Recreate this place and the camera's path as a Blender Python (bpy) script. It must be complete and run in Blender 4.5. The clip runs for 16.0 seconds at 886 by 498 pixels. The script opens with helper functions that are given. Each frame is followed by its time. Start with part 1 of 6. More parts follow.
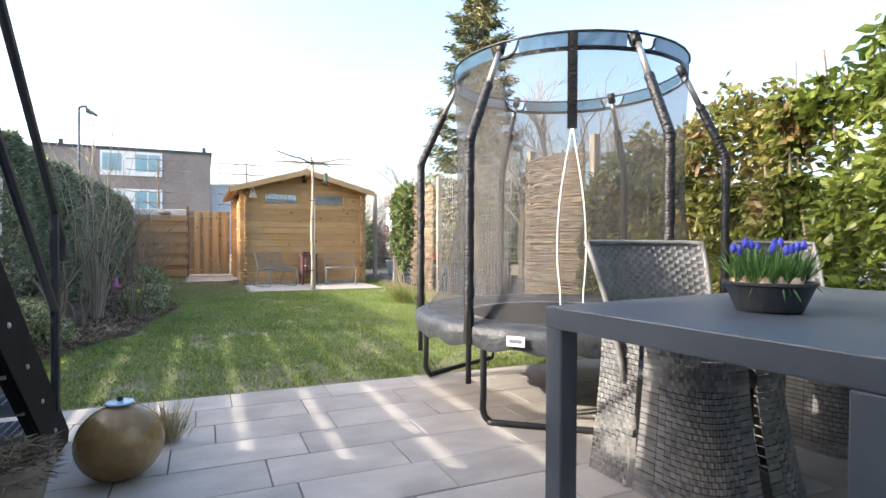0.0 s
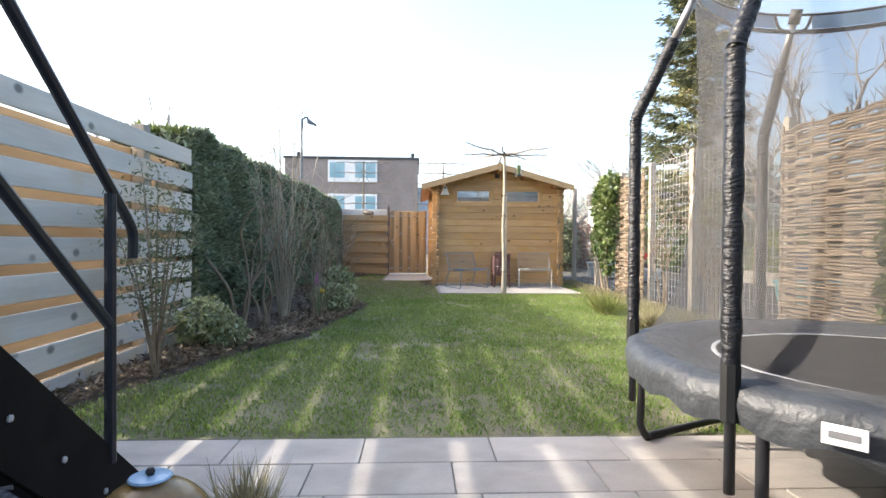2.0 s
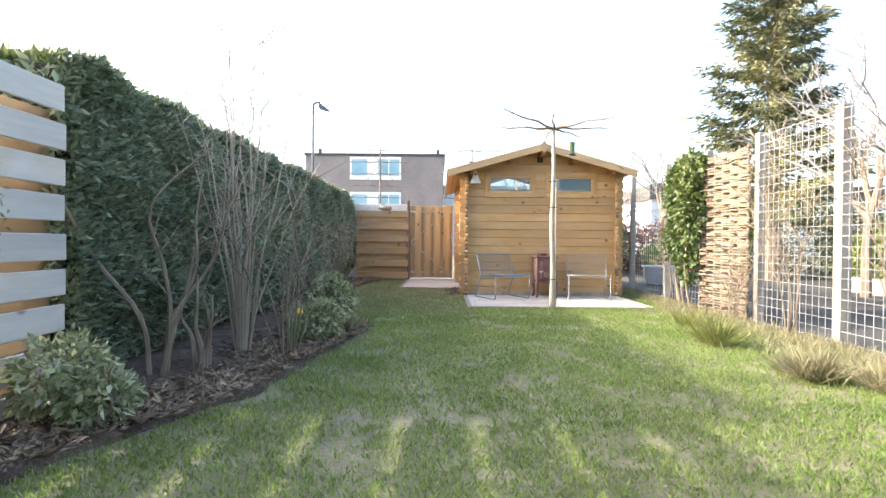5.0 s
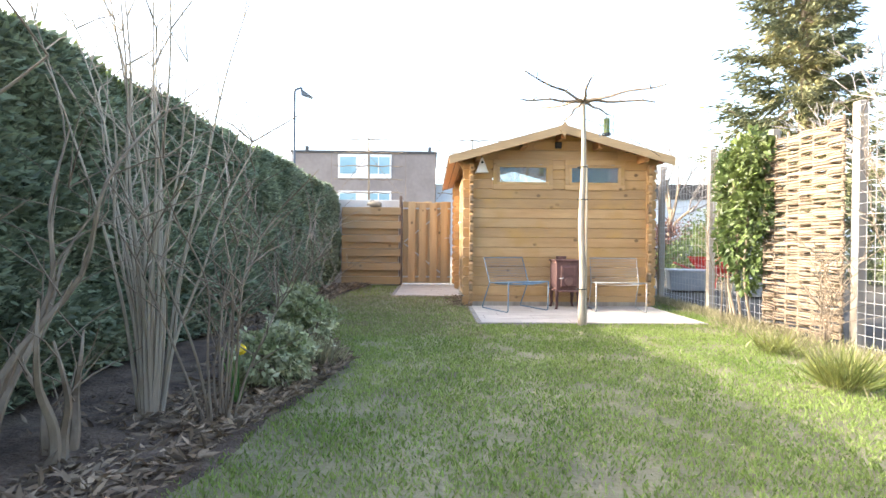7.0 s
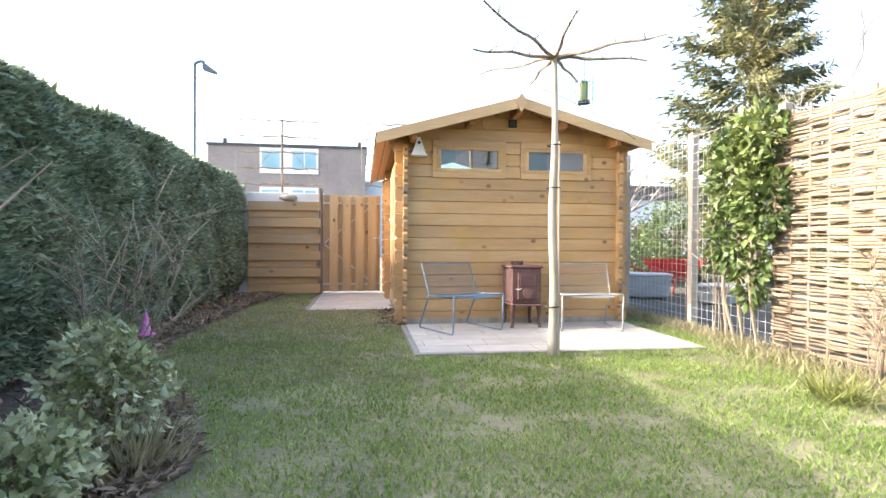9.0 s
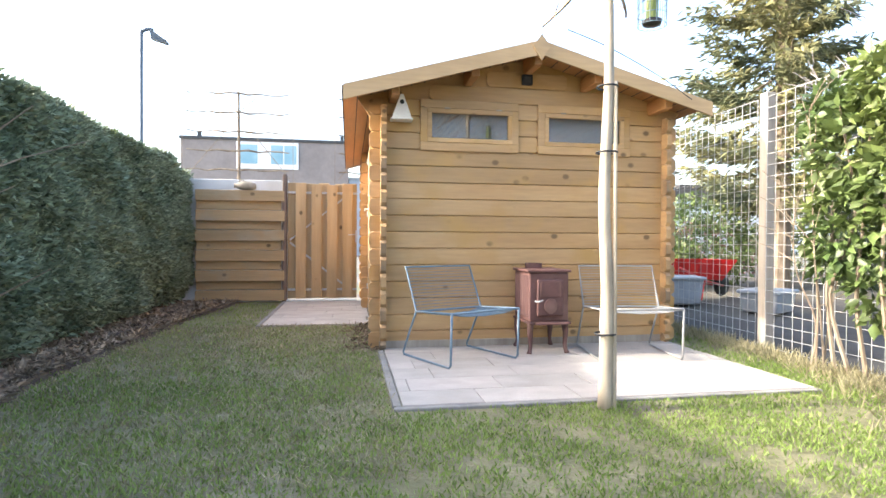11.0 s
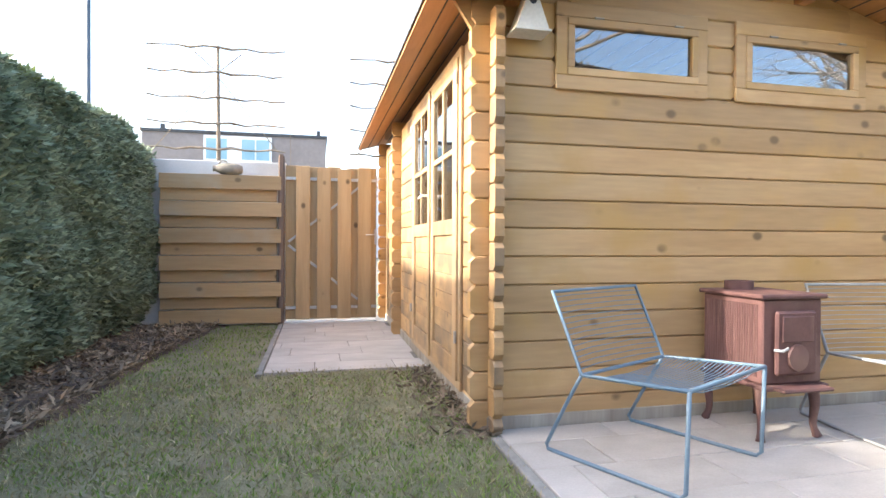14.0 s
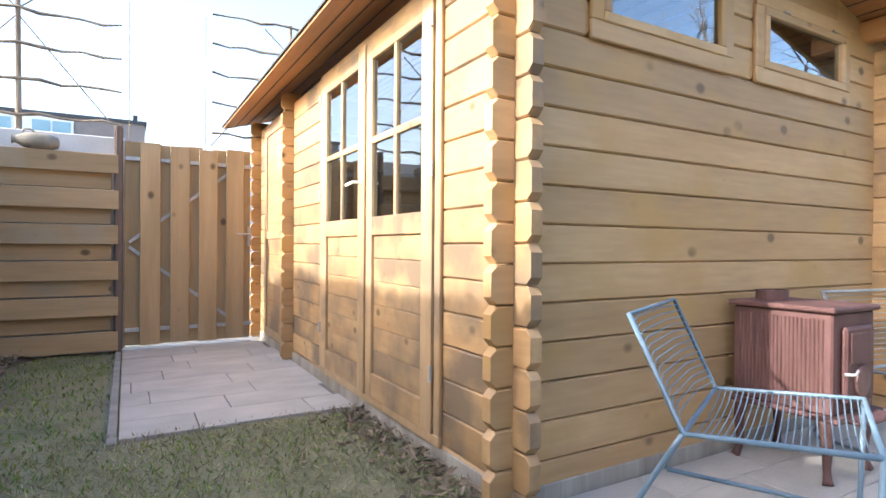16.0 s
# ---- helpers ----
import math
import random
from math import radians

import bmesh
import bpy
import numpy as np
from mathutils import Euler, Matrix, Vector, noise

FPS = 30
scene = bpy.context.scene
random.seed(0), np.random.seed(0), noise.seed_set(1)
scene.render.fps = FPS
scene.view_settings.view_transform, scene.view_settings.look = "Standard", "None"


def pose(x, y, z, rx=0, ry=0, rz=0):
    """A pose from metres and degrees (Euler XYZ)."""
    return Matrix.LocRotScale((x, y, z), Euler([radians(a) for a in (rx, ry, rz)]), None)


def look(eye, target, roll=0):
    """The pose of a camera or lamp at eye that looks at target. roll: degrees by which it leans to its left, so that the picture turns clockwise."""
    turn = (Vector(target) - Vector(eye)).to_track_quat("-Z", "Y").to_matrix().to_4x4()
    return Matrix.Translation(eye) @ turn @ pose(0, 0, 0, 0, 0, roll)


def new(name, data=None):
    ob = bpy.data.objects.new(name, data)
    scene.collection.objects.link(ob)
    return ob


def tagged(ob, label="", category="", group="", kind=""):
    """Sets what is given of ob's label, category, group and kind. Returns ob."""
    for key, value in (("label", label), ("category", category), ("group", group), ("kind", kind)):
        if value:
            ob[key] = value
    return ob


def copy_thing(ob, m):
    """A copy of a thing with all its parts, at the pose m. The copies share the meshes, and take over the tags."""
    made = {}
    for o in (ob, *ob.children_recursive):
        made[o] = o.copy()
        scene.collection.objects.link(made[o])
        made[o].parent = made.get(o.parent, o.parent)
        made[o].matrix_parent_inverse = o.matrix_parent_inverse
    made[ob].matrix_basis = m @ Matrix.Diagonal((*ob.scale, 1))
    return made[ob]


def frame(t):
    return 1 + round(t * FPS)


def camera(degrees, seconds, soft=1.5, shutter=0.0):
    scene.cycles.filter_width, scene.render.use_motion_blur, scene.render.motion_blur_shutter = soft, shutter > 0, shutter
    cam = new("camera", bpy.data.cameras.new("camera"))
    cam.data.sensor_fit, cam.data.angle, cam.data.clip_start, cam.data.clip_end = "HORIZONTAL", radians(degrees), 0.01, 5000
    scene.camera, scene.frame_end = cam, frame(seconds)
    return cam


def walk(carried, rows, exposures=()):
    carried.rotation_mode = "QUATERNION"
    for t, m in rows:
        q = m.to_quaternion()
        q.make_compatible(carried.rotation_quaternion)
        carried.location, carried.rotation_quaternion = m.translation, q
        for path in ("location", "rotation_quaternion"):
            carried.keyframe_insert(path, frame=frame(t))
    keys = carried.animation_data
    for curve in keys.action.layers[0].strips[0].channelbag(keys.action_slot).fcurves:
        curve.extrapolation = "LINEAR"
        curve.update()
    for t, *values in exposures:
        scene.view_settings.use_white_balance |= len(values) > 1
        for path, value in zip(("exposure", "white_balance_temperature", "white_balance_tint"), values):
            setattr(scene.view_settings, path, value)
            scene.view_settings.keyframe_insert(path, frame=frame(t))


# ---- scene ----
cam = camera(77.8, 16.0)
METRES, EYE, TILT, TURN = 11.85, 1.0, -0.7, -23.6
ROWS = [
    (0.0, 0.0, 0.0, 0.0, -0.0, -0.1, 0.05),
    (0.5, 0.0069, 0.0214, 0.0003, 8.83, -0.02, -0.05),
    (1.0, 0.01, 0.0439, -0.0004, 18.4, 0.02, -0.17),
    (1.5, 0.0016, 0.0714, -0.0002, 20.6, -0.1, -0.37),
    (2.0, -0.0071, 0.0998, -0.0014, 20.75, -0.08, -0.42),
    (2.5, -0.0159, 0.1264, -0.0013, 21.16, -0.06, -0.4),
    (3.0, -0.0291, 0.1549, -0.0013, 21.15, -0.08, -0.46),
    (3.5, -0.0384, 0.1866, -0.0013, 21.31, -0.08, -0.35),
    (4.0, -0.0504, 0.216, -0.0016, 22.75, -0.04, -0.43),
    (4.5, -0.064, 0.245, -0.0016, 23.46, -0.04, -0.47),
    (7.0, -0.1435, 0.389, -0.0, 22.41, 0.06, -0.42),
    (7.5, -0.1581, 0.4234, 0.003, 19.6, -0.02, -0.27),
    (8.0, -0.1732, 0.4558, 0.0039, 17.67, 0.01, -0.3),
    (10.5, -0.2213, 0.6284, 0.0032, 13.71, -0.01, -0.07),
    (11.0, -0.2351, 0.6598, 0.0031, 13.84, -0.01, -0.2),
    (11.5, -0.2515, 0.6868, 0.0053, 14.15, 0.05, -0.22),
    (12.0, -0.2772, 0.7049, 0.0058, 14.35, 0.2, -0.39),
    (12.5, -0.2974, 0.725, 0.0033, 13.93, 0.27, -0.31),
    (13.0, -0.3157, 0.7511, 0.0061, 12.9, 0.11, -0.19),
    (13.5, -0.3367, 0.7788, 0.0054, 11.86, 0.11, -0.2),
    (14.0, -0.3523, 0.8076, 0.0061, 10.68, 0.13, -0.13),
    (14.5, -0.369, 0.8271, 0.0069, 10.07, 0.28, -0.18),
    (15.0, -0.3847, 0.8435, 0.0048, 4.77, 0.41, -0.2),
    (15.5, -0.3974, 0.8649, 0.0061, 0.32, 0.24, -0.04),
    (16.0, -0.4153, 0.8798, 0.007, -6.34, 0.34, -0.05),
]
EXPOSURES = [(0.0, 2.1, 6500, 10), (2.0, 2.1, 6500, 10), (4.5, 2.42, 6550, 10), (7.0, 2.68, 6600, 10), (12.0, 2.62, 6400, 10), (14.5, 2.68, 6250, 10), (15.5, 2.5, 5950, 10), (16.0, 2.32, 5900, 10)]
walk(cam, [(t, pose(0, 0, EYE, TILT) @ pose(0, 0, 0, 0, 0, TURN) @ pose(METRES * x, METRES * y, METRES * z, 90 + pitch, roll, yaw)) for t, x, y, z, yaw, pitch, roll in ROWS], EXPOSURES)

# ---- world, sun, exposure ----
SUN_EL, SUN_AZ = 27.0, -84.0
world = bpy.data.worlds.new("world")
scene.world = world
world.use_nodes = True
wn = world.node_tree.nodes
sky = wn.new("ShaderNodeTexSky")
sky.sky_type, sky.sun_disc = "NISHITA", False
sky.sun_elevation, sky.sun_rotation = radians(SUN_EL), radians(SUN_AZ)
sky.air_density, sky.dust_density = 1.0, 4.0
wn["Background"].inputs["Strength"].default_value = 0.15
world.node_tree.links.new(sky.outputs[0], wn["Background"].inputs[0])
sun = new("sun", bpy.data.lights.new("sun", "SUN"))
sun.data.energy, sun.data.angle, sun.data.color = 1.7, radians(0.6), (1.0, 0.93, 0.82)
s_el, s_az = radians(SUN_EL), radians(SUN_AZ)
sun.matrix_world = look((40 * math.cos(s_el) * math.sin(s_az), 40 * math.cos(s_el) * math.cos(s_az), 40 * math.sin(s_el)), (0, 0, 0))


# ---- materials ----
def mat(name, c1, c2=None, rough=0.7, scale=8.0, stretch=(1, 1, 1), bump=0.15, fine=60.0, metal=0.0, jitter=0.0, island=False,
        knots=0.0, lit=0.0, stain=None, stain_scale=1.2, stain_at=0.55, dist=0.004, spec=0.5):
    m = bpy.data.materials.new(name)
    m.use_nodes = True
    nt = m.node_tree
    n, ln = nt.nodes, nt.links
    bsdf = n["Principled BSDF"]
    tc = n.new("ShaderNodeTexCoord")
    info = n.new("ShaderNodeObjectInfo")
    shift = n.new("ShaderNodeVectorMath")
    shift.operation = "SCALE"
    shift.inputs[0].default_value = (31.0, 17.0, 53.0)
    ln.new(info.outputs["Random"], shift.inputs["Scale"])
    addv = n.new("ShaderNodeVectorMath")
    ln.new(tc.outputs["Object"], addv.inputs[0])
    ln.new(shift.outputs[0], addv.inputs[1])
    mp = n.new("ShaderNodeMapping")
    mp.inputs["Scale"].default_value = stretch
    ln.new(addv.outputs[0], mp.inputs[0])
    n1 = n.new("ShaderNodeTexNoise")
    n1.inputs["Scale"].default_value, n1.inputs["Detail"].default_value = scale, 6
    ln.new(mp.outputs[0], n1.inputs["Vector"])
    n2 = n.new("ShaderNodeTexNoise")
    n2.inputs["Scale"].default_value, n2.inputs["Detail"].default_value = fine, 4
    ln.new(mp.outputs[0], n2.inputs["Vector"])
    ramp = n.new("ShaderNodeValToRGB")
    ramp.color_ramp.elements[0].position, ramp.color_ramp.elements[1].position = 0.32, 0.68
    ramp.color_ramp.elements[0].color, ramp.color_ramp.elements[1].color = (*c1, 1), (*(c2 or c1), 1)
    ln.new(n1.outputs[0], ramp.inputs[0])
    colour = ramp.outputs[0]
    hsv = n.new("ShaderNodeHueSaturation")
    ln.new(colour, hsv.inputs["Color"])
    mul = n.new("ShaderNodeMapRange")
    mul.inputs["To Min"].default_value, mul.inputs["To Max"].default_value = 0.85, 1.15
    ln.new(n2.outputs[0], mul.inputs[0])
    val = mul.outputs[0]
    if jitter:
        jr = n.new("ShaderNodeMapRange")
        jr.inputs["To Min"].default_value, jr.inputs["To Max"].default_value = 1 - jitter, 1 + jitter
        if island:
            geo = n.new("ShaderNodeNewGeometry")
            ln.new(geo.outputs["Random Per Island"], jr.inputs[0])
        else:
            ln.new(info.outputs["Random"], jr.inputs[0])
        mm = n.new("ShaderNodeMath")
        mm.operation = "MULTIPLY"
        ln.new(val, mm.inputs[0])
        ln.new(jr.outputs[0], mm.inputs[1])
        val = mm.outputs[0]
    ln.new(val, hsv.inputs["Value"])
    colour = hsv.outputs[0]

    def over(col, fac_out, c):
        mx = n.new("ShaderNodeMixRGB")
        mx.inputs[2].default_value = (*c, 1)
        ln.new(fac_out, mx.inputs[0])
        ln.new(col, mx.inputs[1])
        return mx.outputs[0]

    if knots:
        vo = n.new("ShaderNodeTexVoronoi")
        vo.inputs["Scale"].default_value = knots
        km = n.new("ShaderNodeMapping")
        km.inputs["Scale"].default_value = [0.75 + 0.25 * (s > 0.5) for s in stretch]
        ln.new(addv.outputs[0], km.inputs[0])
        ln.new(km.outputs[0], vo.inputs["Vector"])
        kr = n.new("ShaderNodeMapRange")
        kr.inputs["From Min"].default_value, kr.inputs["From Max"].default_value = 0.16, 0.08
        ln.new(vo.outputs["Distance"], kr.inputs[0])
        colour = over(colour, kr.outputs[0], [v * 0.42 for v in c1])
    if stain:
        n3 = n.new("ShaderNodeTexNoise")
        n3.inputs["Scale"].default_value, n3.inputs["Detail"].default_value = stain_scale, 5
        ln.new(addv.outputs[0], n3.inputs["Vector"])
        sr = n.new("ShaderNodeMapRange")
        sr.inputs["From Min"].default_value, sr.inputs["From Max"].default_value = stain_at, stain_at + 0.16
        ln.new(n3.outputs[0], sr.inputs[0])
        colour = over(colour, sr.outputs[0], stain)
    ln.new(colour, bsdf.inputs["Base Color"])
    bsdf.inputs["Roughness"].default_value, bsdf.inputs["Metallic"].default_value = rough, metal
    bsdf.inputs["Specular IOR Level"].default_value = spec
    if bump:
        bp = n.new("ShaderNodeBump")
        bp.inputs["Strength"].default_value, bp.inputs["Distance"].default_value = bump, dist
        mixh = n.new("ShaderNodeMath")
        ln.new(n1.outputs[0], mixh.inputs[0])
        ln.new(n2.outputs[0], mixh.inputs[1])
        ln.new(mixh.outputs[0], bp.inputs["Height"])
        ln.new(bp.outputs[0], bsdf.inputs["Normal"])
    if lit:
        tr = n.new("ShaderNodeBsdfTranslucent")
        ln.new(colour, tr.inputs[0])
        mxs = n.new("ShaderNodeMixShader")
        mxs.inputs[0].default_value = lit
        ln.new(bsdf.outputs[0], mxs.inputs[1])
        ln.new(tr.outputs[0], mxs.inputs[2])
        ln.new(mxs.outputs[0], n["Material Output"].inputs[0])
    return m


def net_mat(name, colour, seen):
    """A fine open net: partly clear, partly threads."""
    m = mat(name, colour, [c * 1.4 for c in colour], 0.7, 3, bump=0)
    n, ln = m.node_tree.nodes, m.node_tree.links
    tr, mx = n.new("ShaderNodeBsdfTransparent"), n.new("ShaderNodeMixShader")
    mx.inputs[0].default_value = seen
    ln.new(tr.outputs[0], mx.inputs[1])
    ln.new(n["Principled BSDF"].outputs[0], mx.inputs[2])
    ln.new(mx.outputs[0], n["Material Output"].inputs[0])
    return m


def glass_mat(name):
    m = bpy.data.materials.new(name)
    m.use_nodes = True
    b = m.node_tree.nodes["Principled BSDF"]
    b.inputs["Base Color"].default_value = (0.45, 0.55, 0.62, 1)
    b.inputs["Roughness"].default_value, b.inputs["IOR"].default_value = 0.0, 2.15
    b.inputs["Transmission Weight"].default_value = 1.0
    return m


M_PINE = mat("honey_pine", (0.41, 0.245, 0.108), (0.52, 0.335, 0.16), 0.55, 5, (0.12, 1, 1), 0.25, 40, jitter=0.14, knots=5.2,
             stain=(0.46, 0.275, 0.095), stain_scale=2.2, stain_at=0.5)
M_PINE_Y = mat("honey_pine_side", (0.41, 0.245, 0.108), (0.52, 0.335, 0.16), 0.55, 5, (1, 0.12, 1), 0.25, 40, jitter=0.12, knots=6.5,
               stain=(0.215, 0.15, 0.092), stain_scale=2.6, stain_at=0.46)
M_PINE_Z = mat("honey_pine_upright", (0.38, 0.25, 0.125), (0.49, 0.33, 0.18), 0.55, 5, (1, 1, 0.12), 0.25, 40, jitter=0.1,
               stain=(0.29, 0.205, 0.125), stain_scale=2.6, stain_at=0.5)
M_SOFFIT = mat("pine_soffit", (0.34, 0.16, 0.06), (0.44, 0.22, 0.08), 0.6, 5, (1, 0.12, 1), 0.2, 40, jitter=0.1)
M_BARGE = mat("pale_pine", (0.39, 0.26, 0.13), (0.49, 0.34, 0.18), 0.6, 5, (0.12, 1, 1), 0.2, 40, jitter=0.06)
M_FELT = mat("roof_felt", (0.05, 0.05, 0.05), (0.09, 0.085, 0.08), 0.9, 12, bump=0.5, fine=200)
M_GREYBOARD = mat("weathered_board", (0.43, 0.41, 0.375), (0.56, 0.535, 0.495), 0.8, 6, (1, 0.08, 1), 0.3, 50, jitter=0.1, knots=4.6,
                  stain=(0.48, 0.40, 0.28), stain_scale=1.1, stain_at=0.55)
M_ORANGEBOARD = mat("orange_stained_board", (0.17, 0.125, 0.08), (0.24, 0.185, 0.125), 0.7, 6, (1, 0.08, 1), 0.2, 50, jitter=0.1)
M_TANBOARD = mat("tan_treated_board", (0.34, 0.235, 0.12), (0.46, 0.33, 0.18), 0.8, 6, (0.08, 1, 1), 0.3, 50, jitter=0.12, knots=4.6,
                 stain=(0.36, 0.31, 0.22), stain_scale=1.5, stain_at=0.58)
M_TANBOARD_Z = mat("tan_gate_board", (0.31, 0.21, 0.105), (0.42, 0.30, 0.165), 0.8, 6, (1, 1, 0.08), 0.3, 50, jitter=0.14, knots=4.8)
M_POST = mat("weathered_post", (0.27, 0.23, 0.19), (0.42, 0.38, 0.32), 0.85, 8, (1, 1, 0.08), 0.5, 60, jitter=0.1)
M_DARKPOST = mat("dark_wood_post", (0.13, 0.09, 0.07), (0.20, 0.15, 0.12), 0.85, 8, (1, 1, 0.08), 0.5, 60)
M_TILE = mat("stone_tile", (0.36, 0.325, 0.29), (0.47, 0.43, 0.385), 0.75, 3.5, (1, 1.6, 1), 0.25, 90, jitter=0.09,
             stain=(0.30, 0.265, 0.23), stain_scale=1.7, stain_at=0.6)
M_TILE_PALE = mat("pale_stone_tile", (0.37, 0.34, 0.305), (0.46, 0.425, 0.385), 0.75, 3.5, (1, 1.6, 1), 0.25, 90, jitter=0.07,
                  stain=(0.37, 0.33, 0.285), stain_scale=1.7, stain_at=0.6)
M_JOINT = mat("joint_sand", (0.13, 0.12, 0.10), (0.21, 0.19, 0.16), 0.95, 20, bump=0.5)
M_KERB = mat("concrete_edging", (0.20, 0.19, 0.175), (0.30, 0.285, 0.26), 0.9, 9, bump=0.4)
M_SOIL = mat("garden_soil", (0.055, 0.038, 0.028), (0.15, 0.108, 0.078), 0.95, 7, bump=1.0, fine=45, dist=0.03,
             stain=(0.17, 0.135, 0.09), stain_scale=2.5, stain_at=0.58)
M_TURF = mat("turf", (0.155, 0.15, 0.075), (0.25, 0.225, 0.135), 0.95, 3, bump=0.9, fine=40, dist=0.02,
             stain=(0.17, 0.14, 0.105), stain_scale=1.4, stain_at=0.58)
M_GROUND = mat("yard_ground", (0.10, 0.095, 0.085), (0.19, 0.175, 0.155), 0.95, 0.6, bump=0.6, fine=9, dist=0.03,
               stain=(0.11, 0.13, 0.05), stain_scale=0.25, stain_at=0.5)
M_YARD = mat("dark_yard_paving", (0.04, 0.038, 0.035), (0.085, 0.08, 0.07), 0.95, 0.9, bump=0.5, fine=14, dist=0.02,
             stain=(0.10, 0.085, 0.06), stain_scale=0.6, stain_at=0.52)
M_PINK = mat("faded_pink_cloth", (0.42, 0.11, 0.28), (0.52, 0.17, 0.38), 0.8, 9, bump=0.1)
M_GRASS = mat("grass_blade", (0.165, 0.25, 0.05), (0.28, 0.355, 0.10), 0.6, 1.1, bump=0, jitter=0.35, island=True, lit=0.45,
              stain=(0.25, 0.29, 0.09), stain_scale=1.7, stain_at=0.6)
M_DRYGRASS = mat("dry_grass", (0.25, 0.225, 0.12), (0.38, 0.34, 0.21), 0.8, 4, bump=0, jitter=0.3, island=True, lit=0.3)
M_GREENCLUMP = mat("sedge_blade", (0.13, 0.165, 0.04), (0.28, 0.28, 0.085), 0.6, 4, bump=0, jitter=0.3, island=True, lit=0.3)
M_THUJA = mat("conifer_hedge_leaf", (0.14, 0.19, 0.12), (0.29, 0.34, 0.22), 0.6, 1.6, bump=0, jitter=0.45, island=True, lit=0.2)
M_THUJATOP = mat("fresh_hedge_tip", (0.11, 0.15, 0.045), (0.18, 0.22, 0.075), 0.6, 1.6, bump=0, jitter=0.4, island=True, lit=0.25)
# Dark colour stands in for the shade inside the hedge.
M_CORE = mat("hedge_core_shade", (0.045, 0.055, 0.032), (0.10, 0.09, 0.06), 0.95, 9, bump=0.8, dist=0.03)
M_LAUREL = mat("laurel_leaf", (0.085, 0.135, 0.025), (0.22, 0.26, 0.055), 0.4, 1.4, bump=0, jitter=0.4, island=True, lit=0.42)
M_LAURELDRY = mat("part_dried_leaf", (0.10, 0.14, 0.03), (0.27, 0.25, 0.075), 0.5, 1.4, bump=0, jitter=0.4, island=True, lit=0.42,
                  stain=(0.24, 0.15, 0.08), stain_scale=3.0, stain_at=0.52)
M_IVY = mat("ivy_leaf", (0.055, 0.10, 0.03), (0.16, 0.205, 0.06), 0.45, 1.6, bump=0, jitter=0.4, island=True, lit=0.25)
M_SHRUB = mat("variegated_leaf", (0.19, 0.235, 0.09), (0.52, 0.53, 0.34), 0.5, 5, bump=0, jitter=0.4, island=True, lit=0.25)
M_OLIVE = mat("small_grey_leaf", (0.09, 0.12, 0.06), (0.20, 0.22, 0.13), 0.6, 5, bump=0, jitter=0.35, island=True, lit=0.25)
M_SPRUCE = mat("spruce_needle", (0.075, 0.10, 0.06), (0.25, 0.235, 0.10), 0.7, 0.7, bump=0, jitter=0.4, island=True, lit=0.2)
M_LITTER = mat("dry_leaf_litter", (0.13, 0.09, 0.06), (0.31, 0.24, 0.165), 0.9, 4, bump=0, jitter=0.5, island=True)
M_BARK = mat("bark", (0.16, 0.12, 0.085), (0.31, 0.255, 0.19), 0.9, 12, (1, 1, 0.3), 0.6, 60)
M_PALEBARK = mat("pale_bark", (0.31, 0.265, 0.20), (0.48, 0.42, 0.335), 0.85, 12, (1, 1, 0.25), 0.5, 60, jitter=0.1)
M_FARTWIG = mat("winter_twig", (0.23, 0.21, 0.20), (0.33, 0.31, 0.30), 0.9, 4, bump=0)
M_WILLOW = mat("willow_rod", (0.17, 0.125, 0.085), (0.30, 0.235, 0.17), 0.8, 9, (1, 0.15, 1), 0.3, 60, jitter=0.28)
M_STEELDARK = mat("dark_painted_steel", (0.006, 0.005, 0.005), (0.012, 0.010, 0.009), 0.75, 6, spec=0.12, bump=0.1, fine=120)
M_STEELBLUE = mat("blue_black_tube", (0.008, 0.010, 0.018), (0.014, 0.018, 0.028), 0.4, 6, bump=0.05)
# Galvanised grating, with blue skylight mixed into the base colour.
M_GRATE = mat("skylit_grating", (0.14, 0.165, 0.21), (0.22, 0.25, 0.30), 0.45, 20, bump=0.2, metal=0.2)
M_GALV = mat("galvanised_wire", (0.40, 0.40, 0.39), (0.50, 0.50, 0.49), 0.5, 20, bump=0.1, metal=0.15)
M_ALU = mat("grey_aluminium_tube", (0.34, 0.34, 0.35), (0.44, 0.44, 0.45), 0.35, 10, bump=0.05, metal=0.7)
M_BLACKFOAM = mat("black_foam_sleeve", (0.008, 0.008, 0.010), (0.018, 0.018, 0.021), 0.38, 9, (1, 1, 2.5), 0.9, 35, dist=0.012)
M_BLACKTUBE = mat("black_powder_tube", (0.014, 0.014, 0.016), (0.024, 0.024, 0.026), 0.4, 9, bump=0.05)
M_PAD = mat("grey_padded_vinyl", (0.035, 0.038, 0.043), (0.055, 0.06, 0.066), 0.5, 7, bump=0.9, fine=25, dist=0.01)
M_MATBLACK = mat("jumping_mat", (0.03, 0.03, 0.034), (0.045, 0.045, 0.05), 0.6, 6, bump=0.1, fine=300)
M_NET = net_mat("safety_net", (0.04, 0.04, 0.042), 0.45)
M_BLUEBAND = net_mat("blue_net_band", (0.05, 0.13, 0.22), 0.85)
M_WHITETRIM = mat("white_trim", (0.72, 0.72, 0.70), (0.82, 0.82, 0.80), 0.6, 6, bump=0.05)
M_PRINT = mat("grey_print", (0.14, 0.14, 0.15), (0.18, 0.18, 0.19), 0.6, 6, bump=0)
M_TABLE = mat("anthracite_aluminium", (0.055, 0.066, 0.085), (0.075, 0.088, 0.11), 0.42, 4, bump=0.08, fine=250)
